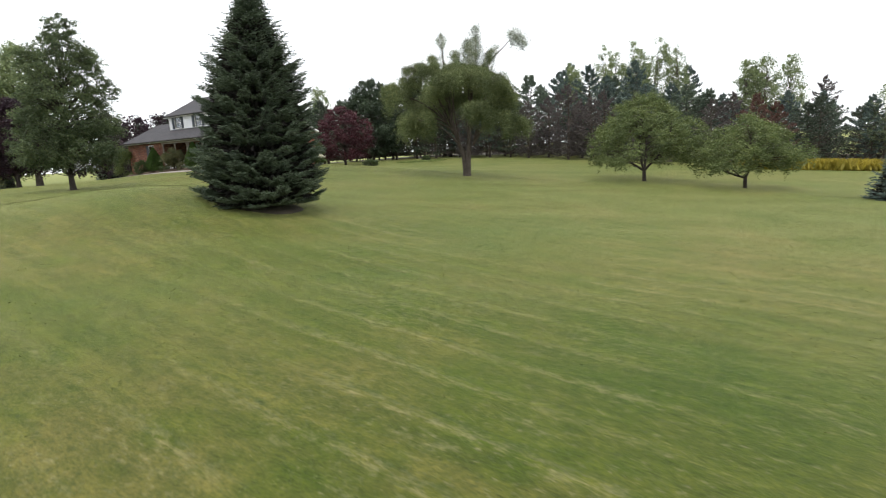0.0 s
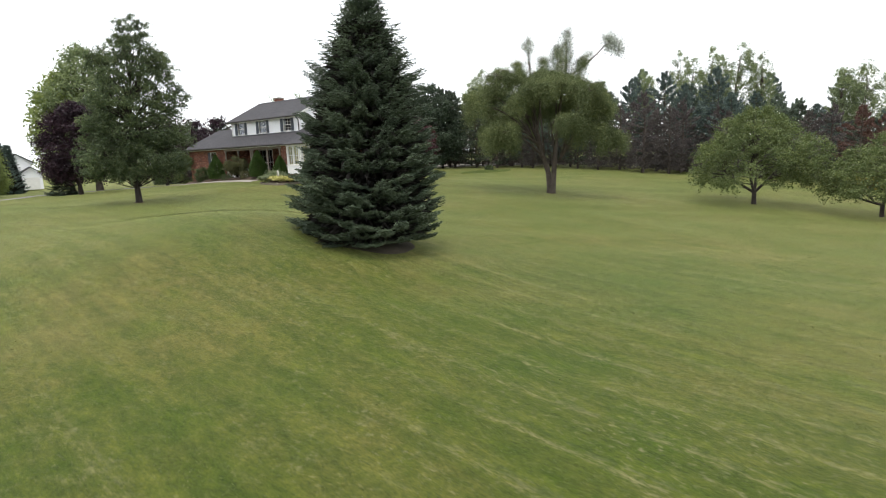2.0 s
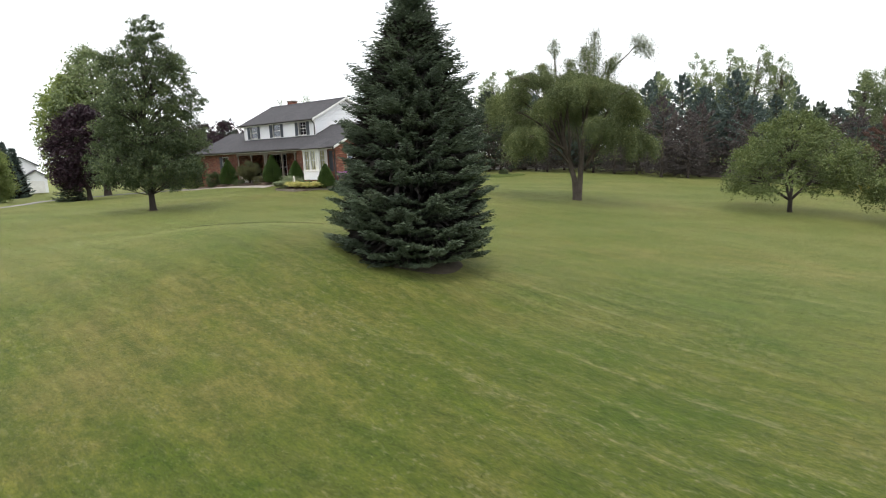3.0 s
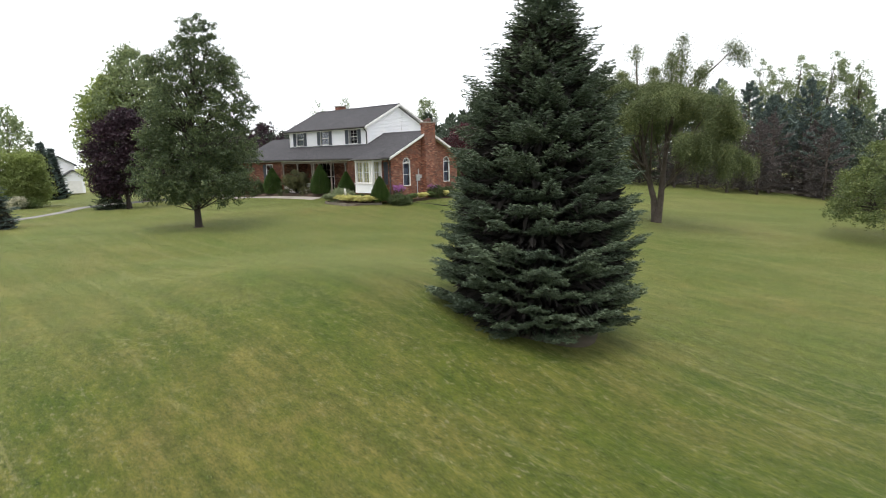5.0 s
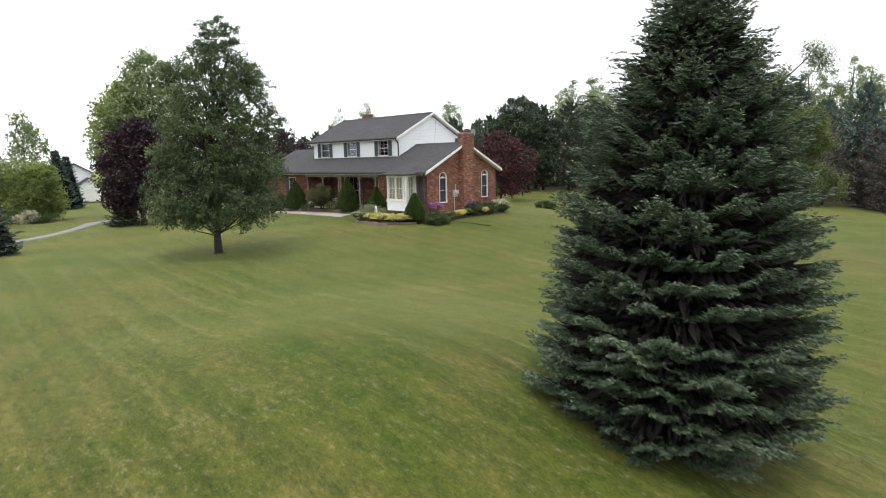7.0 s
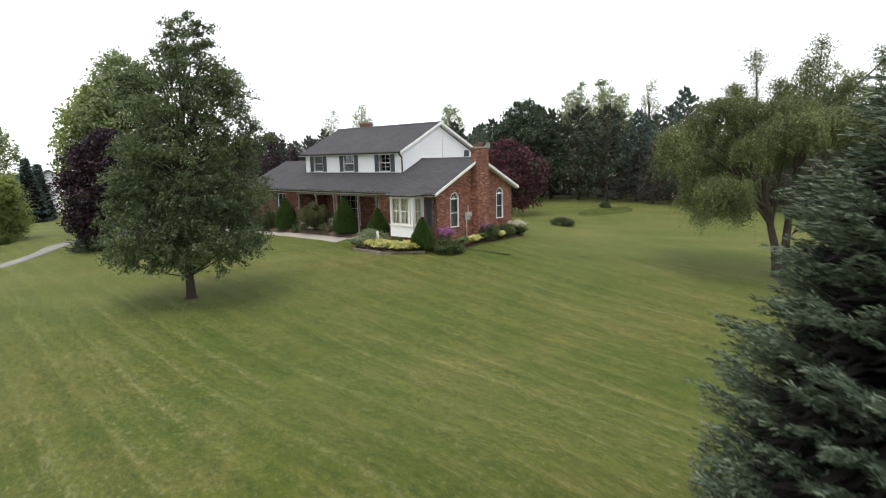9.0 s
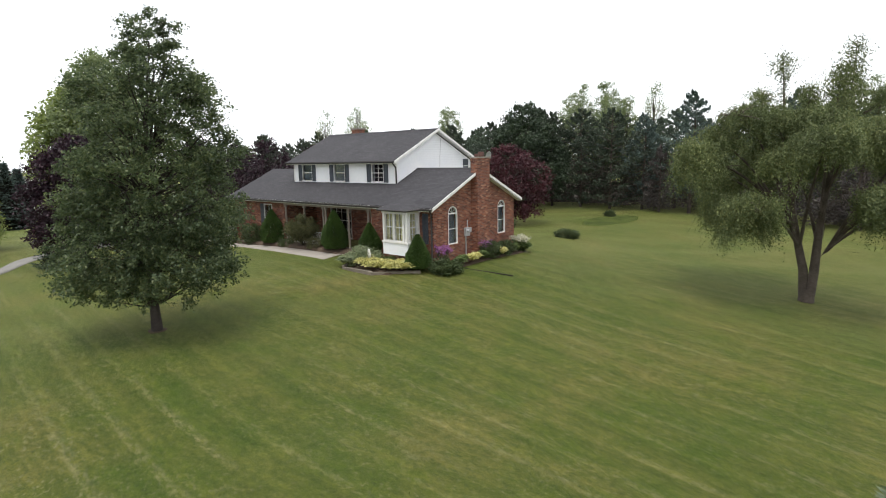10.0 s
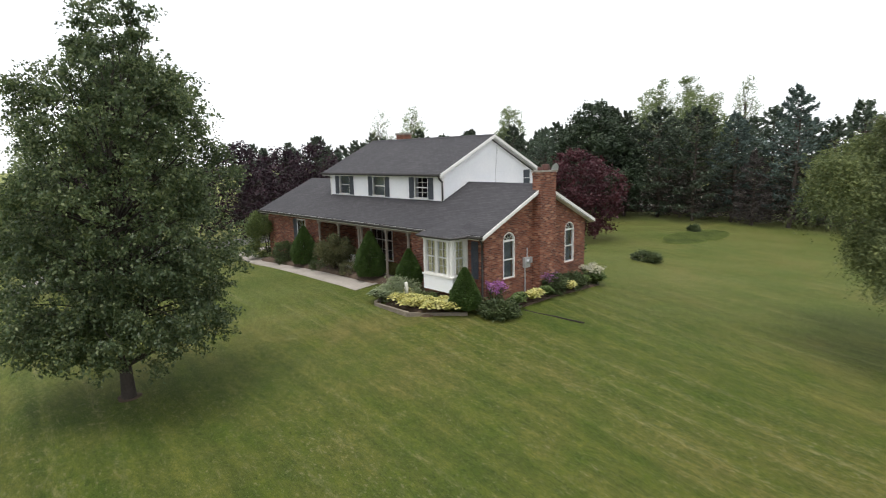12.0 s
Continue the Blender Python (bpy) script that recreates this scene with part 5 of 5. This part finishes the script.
# the pine wood: a few kinds, each planted many times
PINES = [pine("pine_tree", "dark green woodland pine with layered tufted boughs", 101, 11.5, L_FIR, 3.1),
         pine("pine_tree", "dark green woodland pine with layered tufted boughs", 102, 10.6, L_PINE, 3.4, clear=0.10, boughs=62),
         pine("pine_tree", "blue-green woodland pine with soft boughs", 103, 12.2, L_BLUE, 3.0, clear=0.14),
         pine("pine_tree", "dark full pine clothed to the ground", 104, 10.9, L_FIR, 3.7, clear=0.04, boughs=64, per=92)]
BARE = pine("dead_pine", "brown half-bare pine at the edge of the wood", 105, 8.6, L_BARE, 2.4, clear=0.05, boughs=46, per=120, leaf=0.2, group="dead pines")
RUST = pine("rusty_pine", "rust-brown dying pine at the edge of the wood", 106, 8.4, L_RUST, 2.2, clear=0.08, boughs=42, per=130, leaf=0.22, group="dead pines")


def plant(proto, x, y, size, turn):
    copy_thing(proto, pose(x, y, gz(x, y) - 0.1, 0, 0, turn) @ Matrix.Diagonal((size, size, size, 1)))


wood = random.Random(7)
edge = [(-70, 22), (-56, 29), (-44, 34.5), (-34, 37), (-26, 37), (-17, 38.5), (-8, 41), (0, 42.5), (10, 44), (20, 46), (30, 48.5), (38, 51), (48, 54), (60, 56)]
ex, ey = np.array(edge, float).T
for row, (step, back) in enumerate(((3.0, 0.0), (3.5, 4.5), (4.6, 9.5))):
    x = -68.0 + row * 1.3
    while x < 62:
        px, py = x + wood.uniform(-0.8, 0.8), float(np.interp(x, ex, ey)) + back + wood.uniform(-1.2, 1.2)
        tall = wood.uniform(0.84, 1.04) * (0.88 if x < -27 else 0.98 if x < -4 else 1.0 if x < 20 else 0.86 if x < 25 else 0.72) * (1.0 + 0.035 * row)
        pick = wood.random()
        if row == 0 and ((x > 10 and pick < 0.36) or (-11 < x < 10 and pick < 0.6)):
            plant(BARE, px, py - 0.8, wood.uniform(0.8, 1.05), wood.uniform(0, 360))
        elif row == 2:
            plant(PINES[3 if x < -12 else 1 if pick < 0.5 else 2], px, py, tall, wood.uniform(0, 360))
        else:
            plant(PINES[(0 if pick < 0.5 else 3 if pick < 0.85 else 1) if x < -12 else (1 if pick < 0.45 else 2 if pick < 0.75 else 3)], px, py, tall, wood.uniform(0, 360))
        x += step * wood.uniform(0.8, 1.25)
for x, y, k in ((31.9, 43.8, 0.95), (33.8, 45.4, 0.85)):
    plant(RUST, x, y, k, x * 20)
for x, y, k in ((10.8, 41.0, 1.08), (13.6, 42.0, 0.9), (19.6, 43.0, 0.85), (27.4, 44.0, 0.86), (29.4, 45.2, 0.95)):
    plant(BARE, x, y, k, x * 31)
for proto in PINES + [BARE, RUST]:
    proto.matrix_basis = pose(2.0 + 9 * (PINES + [BARE, RUST]).index(proto), 68.0, gz(2.0, 68.0) - 0.1)
crown_tree("dark_maple", "round dark green maple at the edge of the wood", on_ground(-17.3, 35.2), 11.6,
           [(1.2, 3.0), (2.6, 4.2), (5.0, 4.5), (7.6, 3.9), (9.8, 2.5), (11.6, 0.5)], 118, L_DEEP, BARK_DARK, leaf=0.26, clumps=330, per=90, clump_r=0.8, trunk_r=0.2, clear=1.3)
ASPENS = [(7.2, 52.0, 13.0, 2.0), (10.2, 58.0, 16.0, 2.5), (12.6, 55.5, 14.6, 2.1), (14.3, 58.5, 16.2, 2.3), (16.0, 55.0, 14.8, 2.0), (17.8, 59.0, 16.6, 2.4), (20.6, 57.0, 15.0, 2.0), (29.4, 58.0, 13.2, 1.8), (31.6, 57.0, 13.6, 1.9), (34.2, 59.0, 13.4, 1.9), (44.0, 52.5, 8.8, 1.7), (-12.0, 45.0, 12.6, 2.2), (-9.2, 44.0, 12.0, 2.0), (-16.4, 47.0, 14.2, 2.5), (-14.0, 49.0, 14.9, 2.4), (-18.8, 49.0, 13.6, 2.3), (-8.6, 51.0, 14.6, 1.6), (-33.5, 41.0, 13.0, 2.2), (-44.8, 34.0, 13.4, 2.0), (-53.0, 35.0, 14.0, 2.2), (-50.0, 38.5, 14.6, 2.2)]
for i, (x, y, hgt, r) in enumerate(ASPENS):
    sparse = i in (10, 16, 18, 19, 20)
    crown_tree("aspen_tree", "thin half-bare aspen above the pines" if sparse else "tall pale aspen standing above the pines", on_ground(x, y), hgt,
               [(hgt * 0.3, r * 0.8), (hgt * 0.5, r), (hgt * 0.72, r * 0.85), (hgt * 0.9, r * 0.5), (hgt, 0.25)], 120 + i, L_ASPEN, BARK, leaf=0.17, clumps=120, per=28 if sparse else 84, clump_r=0.75, trunk_r=0.14, clear=hgt * 0.25, group="aspens", flat=1.25)


def far_house():
    h = thing("neighbour_house", "white gabled house far down the street", "house", (-78.3, 2.4, gz(-78, 2.4) + 0.7), turn=-12)
    h.matrix_basis = h.matrix_basis @ Matrix.Diagonal((0.8, 0.8, 0.78, 1))
    part("wall", prism([(-2.4, -0.5), (2.6, -0.5), (2.6, 5.0), (0.1, 6.6), (-2.4, 5.0)], -6, 4.6, "x"), SIDING, h)
    part("roof", prism([(-2.8, 4.72), (0.1, 6.62), (0.1, 6.82), (-2.9, 4.9)], -6.4, 5.0, "x"), SHINGLE, h, "grey shingle roof")
    part("roof", prism([(3.0, 4.72), (0.1, 6.62), (0.1, 6.82), (3.1, 4.9)], -6.4, 5.0, "x"), SHINGLE, h, "grey shingle roof")
    part("garage", prism([(0.2, -0.5), (3.6, -0.5), (3.6, 2.7), (1.9, 3.9), (0.2, 2.7)], 4.62, 9.0, "x"), SIDING, h, "white gabled garage wing")
    part("garage_roof", prism([(0.0, 2.6), (1.9, 3.92), (1.9, 4.06), (-0.1, 2.72)], 4.64, 9.3, "x"), SHINGLE, h)
    part("garage_roof", prism([(3.8, 2.6), (1.9, 3.92), (1.9, 4.06), (3.9, 2.72)], 4.64, 9.3, "x"), SHINGLE, h)
    part("garage_door", box((9.0, 0.7, -0.4), (9.05, 3.1, 1.9)), WHITE, h, "white garage door")
    for y, z in ((-1.9, 2.9), (-0.8, 2.9), (-1.9, 0.5)):
        w = part("window", box((4.6, y, z), (4.66, y + 0.8, z + 1.3)), WHITE, h)
        part("pane", box((4.66, y + 0.08, z + 0.08), (4.67, y + 0.72, z + 1.22)), SHUTTER, w, "dark window glass")


far_house()


def tuft_field(name, label, category, spots, mat, blade, count, seed, spread=0.25, up=1.0, aspect=0.12):
    """Tall grass or weeds: many upright blades round the given spots."""
    rng = np.random.default_rng(seed)
    S = np.asarray(spots, float)
    k = rng.integers(0, len(S), count)
    xy = S[k, :2] + rng.normal(size=(count, 2)) * spread
    L = blade * rng.uniform(0.5, 1.25, count)
    way = unit(rng.normal(size=(count, 3)) * np.array([0.35, 0.35, 0.1]) + np.array([0, 0, up]))
    P = np.column_stack([xy, ground_z(xy[:, 0], xy[:, 1])]) + way * (L * 0.45)[:, None]
    return tagged(new(name, leaves_mesh(name, P, way, L, mat, rng, aspect=aspect, fold=0.1)), label, category, kind="stuff")


r7 = random.Random(3)
tuft_field("goldenrod", "yellow goldenrod along the edge of the wood", "wildflowers", [(32 + 0.03 * i + r7.uniform(-1, 1), 39.5 + 0.012 * i + r7.uniform(-1, 1)) for i in range(420)], L_GOLD, 1.1, 9000, 4, 0.4, aspect=0.25)
tuft_field("tall_grass", "uncut grass along the foot of the wood", "grass", [(x, float(np.interp(x, ex, ey)) - 2.2 + r7.uniform(-0.8, 0.8)) for x in np.linspace(24, 60, 160)], L_WEED, 0.6, 9000, 5, 0.5)
tuft_field("tall_grass", "unmown round patch of tall grass behind the house", "grass", [(-4.4 + 1.7 * q * math.cos(a), 29.8 + 4.6 * q * math.sin(a)) for a, q in ((r7.uniform(0, 6.28), r7.random() ** 0.5) for i in range(500))], L_LIME, 0.13, 30000, 6, 0.12, aspect=0.2)

# ---- garden by the house ----
def cone_shrub(x, y, hgt, r, seed, up=0.2):
    """A clipped dwarf spruce: a dense cone of short shoots."""
    rng = np.random.default_rng(seed)
    t = thing("dwarf_spruce", "clipped conical dwarf spruce in the mulch bed", "shrub", on_ground(x, y, -up), "dwarf spruces")
    part("trunk", tubes_mesh("trunk", [([(0, 0, -0.3), (0, 0, hgt * 0.5), (0, 0, hgt * 0.95)], [0.06, 0.04, 0.01])], BARK_DARK, 7), None, t)
    n = 15000
    h = rng.random(n) ** 1.35
    a = rng.uniform(0, 2 * np.pi, n)
    R = r * np.interp(h, [0, 0.06, 0.2, 0.4, 0.6, 0.85, 1], [0.84, 0.97, 1.0, 0.92, 0.70, 0.32, 0.07])
    lump = 1 + 0.07 * np.sin(4 * a + h * 9 + seed) + 0.06 * np.sin(7 * a - h * 14) + rng.normal(0, 0.03, n)
    q = (1 - 0.35 * rng.random(n) ** 2.2) * R * lump
    P = np.column_stack([q * np.cos(a), q * np.sin(a), h * hgt])
    way = unit(np.column_stack([np.cos(a), np.sin(a), np.full(n, 0.7)]) + rng.normal(size=(n, 3)) * 0.45)
    part("foliage", leaves_mesh("foliage", P, way, rng.uniform(0.07, 0.13, n), L_CONE, rng, aspect=0.4, spread=1.0), None, t, "dense soft needles")


def shrub(name, label, x, y, rx, ry, hgt, seed, mat, leaf=0.09, count=5500, stem=0.0, group=""):
    """A rounded shrub of stems and clumped leaves."""
    rng = np.random.default_rng(seed)
    t = thing(name, label, "shrub", on_ground(x, y, 0.02), group)
    tubes = []
    for i in range(7):
        a = i * 0.9 + rng.normal(0, 0.2)
        tubes.append((bent((0.05 * math.cos(a), 0.05 * math.sin(a), -0.08), (rx * 0.6 * math.cos(a), ry * 0.6 * math.sin(a), hgt * 0.8), rng, 0.08, 0.05, 6), np.linspace(0.028, 0.006, 6)))
    part("stem", tubes_mesh("stem", tubes, BARK_DARK, 5), None, t)
    d = unit(rng.normal(size=(60, 3)))
    C = d * np.array([rx, ry, (hgt - stem) / 2]) * (0.78 + 0.3 * rng.random((60, 1))) + np.array([0, 0, stem + (hgt - stem) * 0.5])
    C[:, 2] = np.maximum(C[:, 2], 0.08)
    k = rng.integers(0, 60, count)
    P = C[k] + rng.normal(size=(count, 3)) * np.array([0.16, 0.16, 0.12]) * (rx + ry) * 0.5
    P[:, 2] = np.maximum(P[:, 2], 0.03)
    way = unit(P - np.array([0, 0, hgt * 0.3]) + rng.normal(size=(count, 3)) * 0.35)
    part("foliage", leaves_mesh("foliage", P, way, rng.uniform(0.7, 1.3, count) * leaf, mat, rng, aspect=0.6, spread=0.9), None, t)
    return t


def rosette(name, label, x, y, r, hgt, seed, mat, leaves=44, group=""):
    """A hosta-like plant: broad arching leaves on short stalks round a crown."""
    rng = np.random.default_rng(seed)
    t = thing(name, label, "plant", on_ground(x, y, -0.08), group, rng.uniform(0, 360))
    V, Q = [], []
    for i in range(leaves):
        a, lvl = i * 2.399, i / leaves
        L, w = r * rng.uniform(0.75, 1.1) * (1.05 - 0.55 * lvl), r * rng.uniform(0.30, 0.42)
        o, sd = np.array([math.cos(a), math.sin(a), 0]), np.array([-math.sin(a), math.cos(a), 0])
        k0 = len(V)
        for j, (s, ww) in enumerate(((0.18, 0.12), (0.45, 0.85), (0.72, 1.0), (0.92, 0.55), (1.0, 0.08))):
            z = hgt * (0.55 + 0.5 * lvl) * math.sin(min(1.0, s * 1.15) * 1.9) + 0.04
            c = o * L * s + np.array([0, 0, z])
            for e in (-1, 0, 1):
                V.append(c + sd * e * w * ww * 0.5 + np.array([0, 0, 0.045 * abs(e) * ww]))
        for j in range(4):
            for e in range(2):
                b = k0 + j * 3 + e
                Q.append((b, b + 1, b + 4, b + 3))
    part("leaf_crown", mesh_from("leaf_crown", V, Q, mats=(mat,), smooth=True), None, t)
    return t


def flower_clump(name, label, x, y, r, hgt, seed, bloom, stalks=40):
    """A clump of leafy stalks with flower heads on top."""
    rng = np.random.default_rng(seed)
    t = thing(name, label, "flowers", on_ground(x, y, 0.02))
    tubes, L, H = [], [], []
    for i in range(stalks):
        a, q = rng.uniform(0, 6.28), r * rng.random() ** 0.5
        top = np.array([q * math.cos(a), q * math.sin(a), hgt * rng.uniform(0.8, 1.08)])
        line = bent((top[0] * 0.5, top[1] * 0.5, -0.05), top, rng, 0.03, 0, 5)
        tubes.append((line, np.linspace(0.009, 0.005, 5)))
        for s in np.linspace(0.1, 0.9, 14):
            L.append(np.array([np.interp(s, np.linspace(0, 1, 5), line[:, c]) for c in range(3)]) + rng.normal(size=3) * 0.05)
        H.append(top + rng.normal(size=(16, 3)) * np.array([0.055, 0.055, 0.05]))
    L, H = np.array(L), np.concatenate(H)
    part("stalk", tubes_mesh("stalk", tubes, L_SHRUB, 4), None, t)
    tagged(part("leaf_mass", leaves_mesh("leaf_mass", L, unit(rng.normal(size=L.shape) + np.array([0, 0, 0.1])), rng.uniform(0.09, 0.16, len(L)), L_SHRUB, rng, aspect=0.35), None, t), kind="stuff")
    part("blossom", leaves_mesh("blossom", H, unit(rng.normal(size=H.shape) + np.array([0, 0, 0.4])), rng.uniform(0.05, 0.085, len(H)), bloom, rng, aspect=0.9), None, t)


cone_shrub(-14.0, -0.1, 2.1, 0.74, 201, 0.26)
cone_shrub(-7.7, 0.0, 2.15, 0.74, 202, 0.26)
cone_shrub(-4.55, -0.1, 1.65, 0.6, 203, 0.3)
cone_shrub(-0.68, -0.4, 1.62, 0.6, 204, 0.25)
shrub("shrub", "rounded bronze-green shrub on bare stems", -10.7, -0.15, 1.05, 0.7, 1.95, 211, L_BRONZE, 0.10, 9500, 0.6)
shrub("shrub", "low dark green shrub by the brick wall", -16.3, -0.1, 0.85, 0.6, 1.35, 212, L_SHRUB, 0.10, 4200)
shrub("shrub", "large bright green shrub at the corner of the house", -20.0, 0.6, 1.25, 1.2, 3.0, 213, L_APPLE, 0.12, 15000)
shrub("shrub", "low grey-green shrub in the mulch bed", -9.3, -0.25, 0.5, 0.4, 0.75, 214, L_BRONZE, 0.07, 2000)
shrub("shrub", "low green shrub in the mulch bed", -12.3, -0.25, 0.55, 0.4, 0.6, 215, L_SHRUB, 0.07, 2000)
shrub("shrub", "dark broad-leaved shrub at the corner of the brick wing", 0.5, 0.3, 0.7, 0.6, 0.62, 216, L_SHRUB, 0.11, 4800)
shrub("shrub", "dark green bush against the brick gable", 0.35, 4.15, 0.55, 0.6, 0.95, 217, L_SHRUB, 0.09, 3600)
shrub("shrub", "dark green bush against the brick gable", 0.35, 5.6, 0.5, 0.6, 0.75, 218, L_SHRUB, 0.09, 3000)
shrub("shrub", "dark shrub standing alone on the lawn", -1.9, 16.9, 0.85, 0.5, 0.62, 219, L_SHRUB, 0.11, 2600)
shrub("shrub", "small dark shrub in the tall grass", -5.6, 32.2, 0.55, 0.45, 0.6, 220, L_SHRUB, 0.12, 1800)
shrub("shrub", "dark dense bush behind the brick wing", -3.2, 9.9, 0.9, 1.0, 2.2, 221, L_SHRUB, 0.12, 5200)
shrub("shrub", "grey-green spreading plants in the flower bed", -4.0, -1.05, 1.0, 0.75, 0.8, 222, L_PALE, 0.10, 4600)
shrub("shrub", "soft green groundcover below the bay window", -2.6, -0.85, 1.1, 0.35, 0.5, 223, L_GREEN, 0.07, 3200)
shrub("flowering_shrub", "white flowering shrub beneath the garden trees", -33.0, -13.6, 1.0, 0.8, 1.0, 224, L_CREAM, 0.16, 1500)
shrub("hedge", "low green hedge along the far lawn", -34.5, -13.0, 3.0, 0.7, 0.7, 225, L_GREEN, 0.14, 5000)
rh = random.Random(5)
for i in range(17):
    u = (i % 9) / 8 * (1.0 if i < 9 else 0.85) + 0.03
    rosette("hosta", "yellow-green hosta at the front of the flower bed", -3.45 + 2.7 * u + rh.uniform(-0.1, 0.1), -1.75 + 1.05 * max(0, u - 0.35) * 1.3 + rh.uniform(-0.12, 0.12) + (0.5 if i >= 9 else 0.0), rh.uniform(0.42, 0.56), rh.uniform(0.36, 0.46), 300 + i, L_HOSTA, 46, "yellow hostas")
for i, (x, y) in enumerate([(-4.55, -1.95), (-4.75, -1.3), (-4.2, -1.75), (-3.7, -1.2)]):
    rosette("hosta", "broad green hosta with pale edges", x, y, 0.5, 0.42, 330 + i, L_PALE, 40, "green hostas")
for i, (x, y, m) in enumerate([(0.75, 0.25, L_GREEN), (0.55, 2.35, L_HOSTA), (0.5, 2.75, L_HOSTA), (0.75, 4.85, L_HOSTA), (0.4, 7.0, L_GREEN), (0.45, 7.6, L_GREEN), (0.7, 7.3, L_GREEN), (0.5, 1.4, L_GREEN), (0.35, 1.85, L_GREEN), (0.55, 3.3, L_GREEN), (0.5, 6.3, L_GREEN), (0.3, 5.0, L_GREEN)]):
    rosette("hosta", "hosta growing along the brick gable", x, y, 0.45, 0.42, 340 + i, m, 36, "gable hostas")
flower_clump("phlox", "purple garden phlox by the corner of the wing", 0.12, 0.6, 0.45, 1.15, 401, L_PHLOX, 26)
flower_clump("phlox", "faded pink flowers against the gable", 0.3, 3.85, 0.45, 0.95, 402, L_PHLOX, 14)
flower_clump("white_flowers", "white flowering plants at the back corner", 0.35, 7.3, 0.6, 0.85, 403, L_CREAM, 44)


def edging():
    """Weathered timbers round the front of the flower bed."""
    pts = [(-4.6, -1.7), (-4.3, -2.2), (-2.2, -2.2), (-1.6, -1.65), (-0.45, -0.55)]
    for (x0, y0), (x1, y1) in zip(pts[:-1], pts[1:]):
        L, ang = math.hypot(x1 - x0, y1 - y0), math.degrees(math.atan2(y1 - y0, x1 - x0))
        e = thing("edging_timber", "weathered grey-brown timber edging of the flower bed", "edging", ((x0 + x1) / 2, (y0 + y1) / 2, gz((x0 + x1) / 2, (y0 + y1) / 2) - 0.05), "edging timbers", ang)
        part("timber", box((-L / 2 - 0.04, -0.07, -0.1), (L / 2 + 0.04, 0.07, 0.19)), TIMBER, e, "", 0.015)


edging()


def statue():
    """A small garden figure of pale cast stone, as one plain shape."""
    n, prof = 14, [(0.10, 0), (0.11, 0.06), (0.07, 0.08), (0.085, 0.18), (0.075, 0.30), (0.095, 0.38), (0.05, 0.44), (0.06, 0.50), (0.045, 0.56), (0.0, 0.58)]
    a = np.linspace(0, 2 * np.pi, n, endpoint=False)
    V = [(r * math.cos(t), r * math.sin(t) * 0.8, z) for r, z in prof for t in a]
    Q = [(i * n + k, i * n + (k + 1) % n, (i + 1) * n + (k + 1) % n, (i + 1) * n + k) for i in range(len(prof) - 1) for k in range(n)]
    ob = new("garden_statue", mesh_from("garden_statue", V, Q, mats=(STONE,), smooth=True))
    ob.matrix_basis = pose(-3.3, -1.3, gz(-3.3, -1.3) + 0.2) @ Matrix.Diagonal((1.35, 1.35, 1.35, 1))
    tagged(ob, "small pale stone garden statue among the hostas", "statue")


statue()


def drain_pipe():
    """A black ribbed drain pipe that runs out from the planting over the lawn."""
    P = np.array([(0.8, 1.5), (1.35, 1.62), (2.0, 1.86), (2.6, 2.02), (3.2, 2.22)])
    t = np.linspace(0, 4, 56)
    x, y = np.interp(t, range(5), P[:, 0]), np.interp(t, range(5), P[:, 1])
    line = np.column_stack([x, y, ground_z(x, y) + 0.005])
    rad = np.where(np.arange(56) % 2, 0.036, 0.044)
    tagged(new("drain_pipe", tubes_mesh("drain_pipe", [(line, rad)], SHADE_BLACK, 9)), "black ribbed drain pipe lying on the lawn", "pipe")


drain_pipe()


def lawn_blades():
    """Short blades and straw on the lawn where the camera flies."""
    rng = np.random.default_rng(9)
    n = 120000
    x, y = rng.uniform(-4, 42, n), rng.uniform(-29, 12, n)
    keep = (np.hypot(x - 20.65, y + 15.3) > 1.9) & ((x > 1.2) | (y < -3.2))
    x, y = x[keep], y[keep]
    n = len(x)
    L = rng.uniform(0.035, 0.07, n)
    way = unit(rng.normal(size=(n, 3)) * np.array([0.8, 0.8, 0.07]) + np.array([0, 0, 0.10]))
    P = np.column_stack([x, y, ground_z(x, y) + 0.03 + 0.02 * rng.random(n)]) + way * (L * 0.4)[:, None]
    tagged(new("grass", leaves_mesh("grass", P, way, L, L_LAWN, rng, aspect=0.22, fold=0.15, spread=0.25)), "short blades of mown grass with some dry straw", "grass", kind="stuff")


lawn_blades()
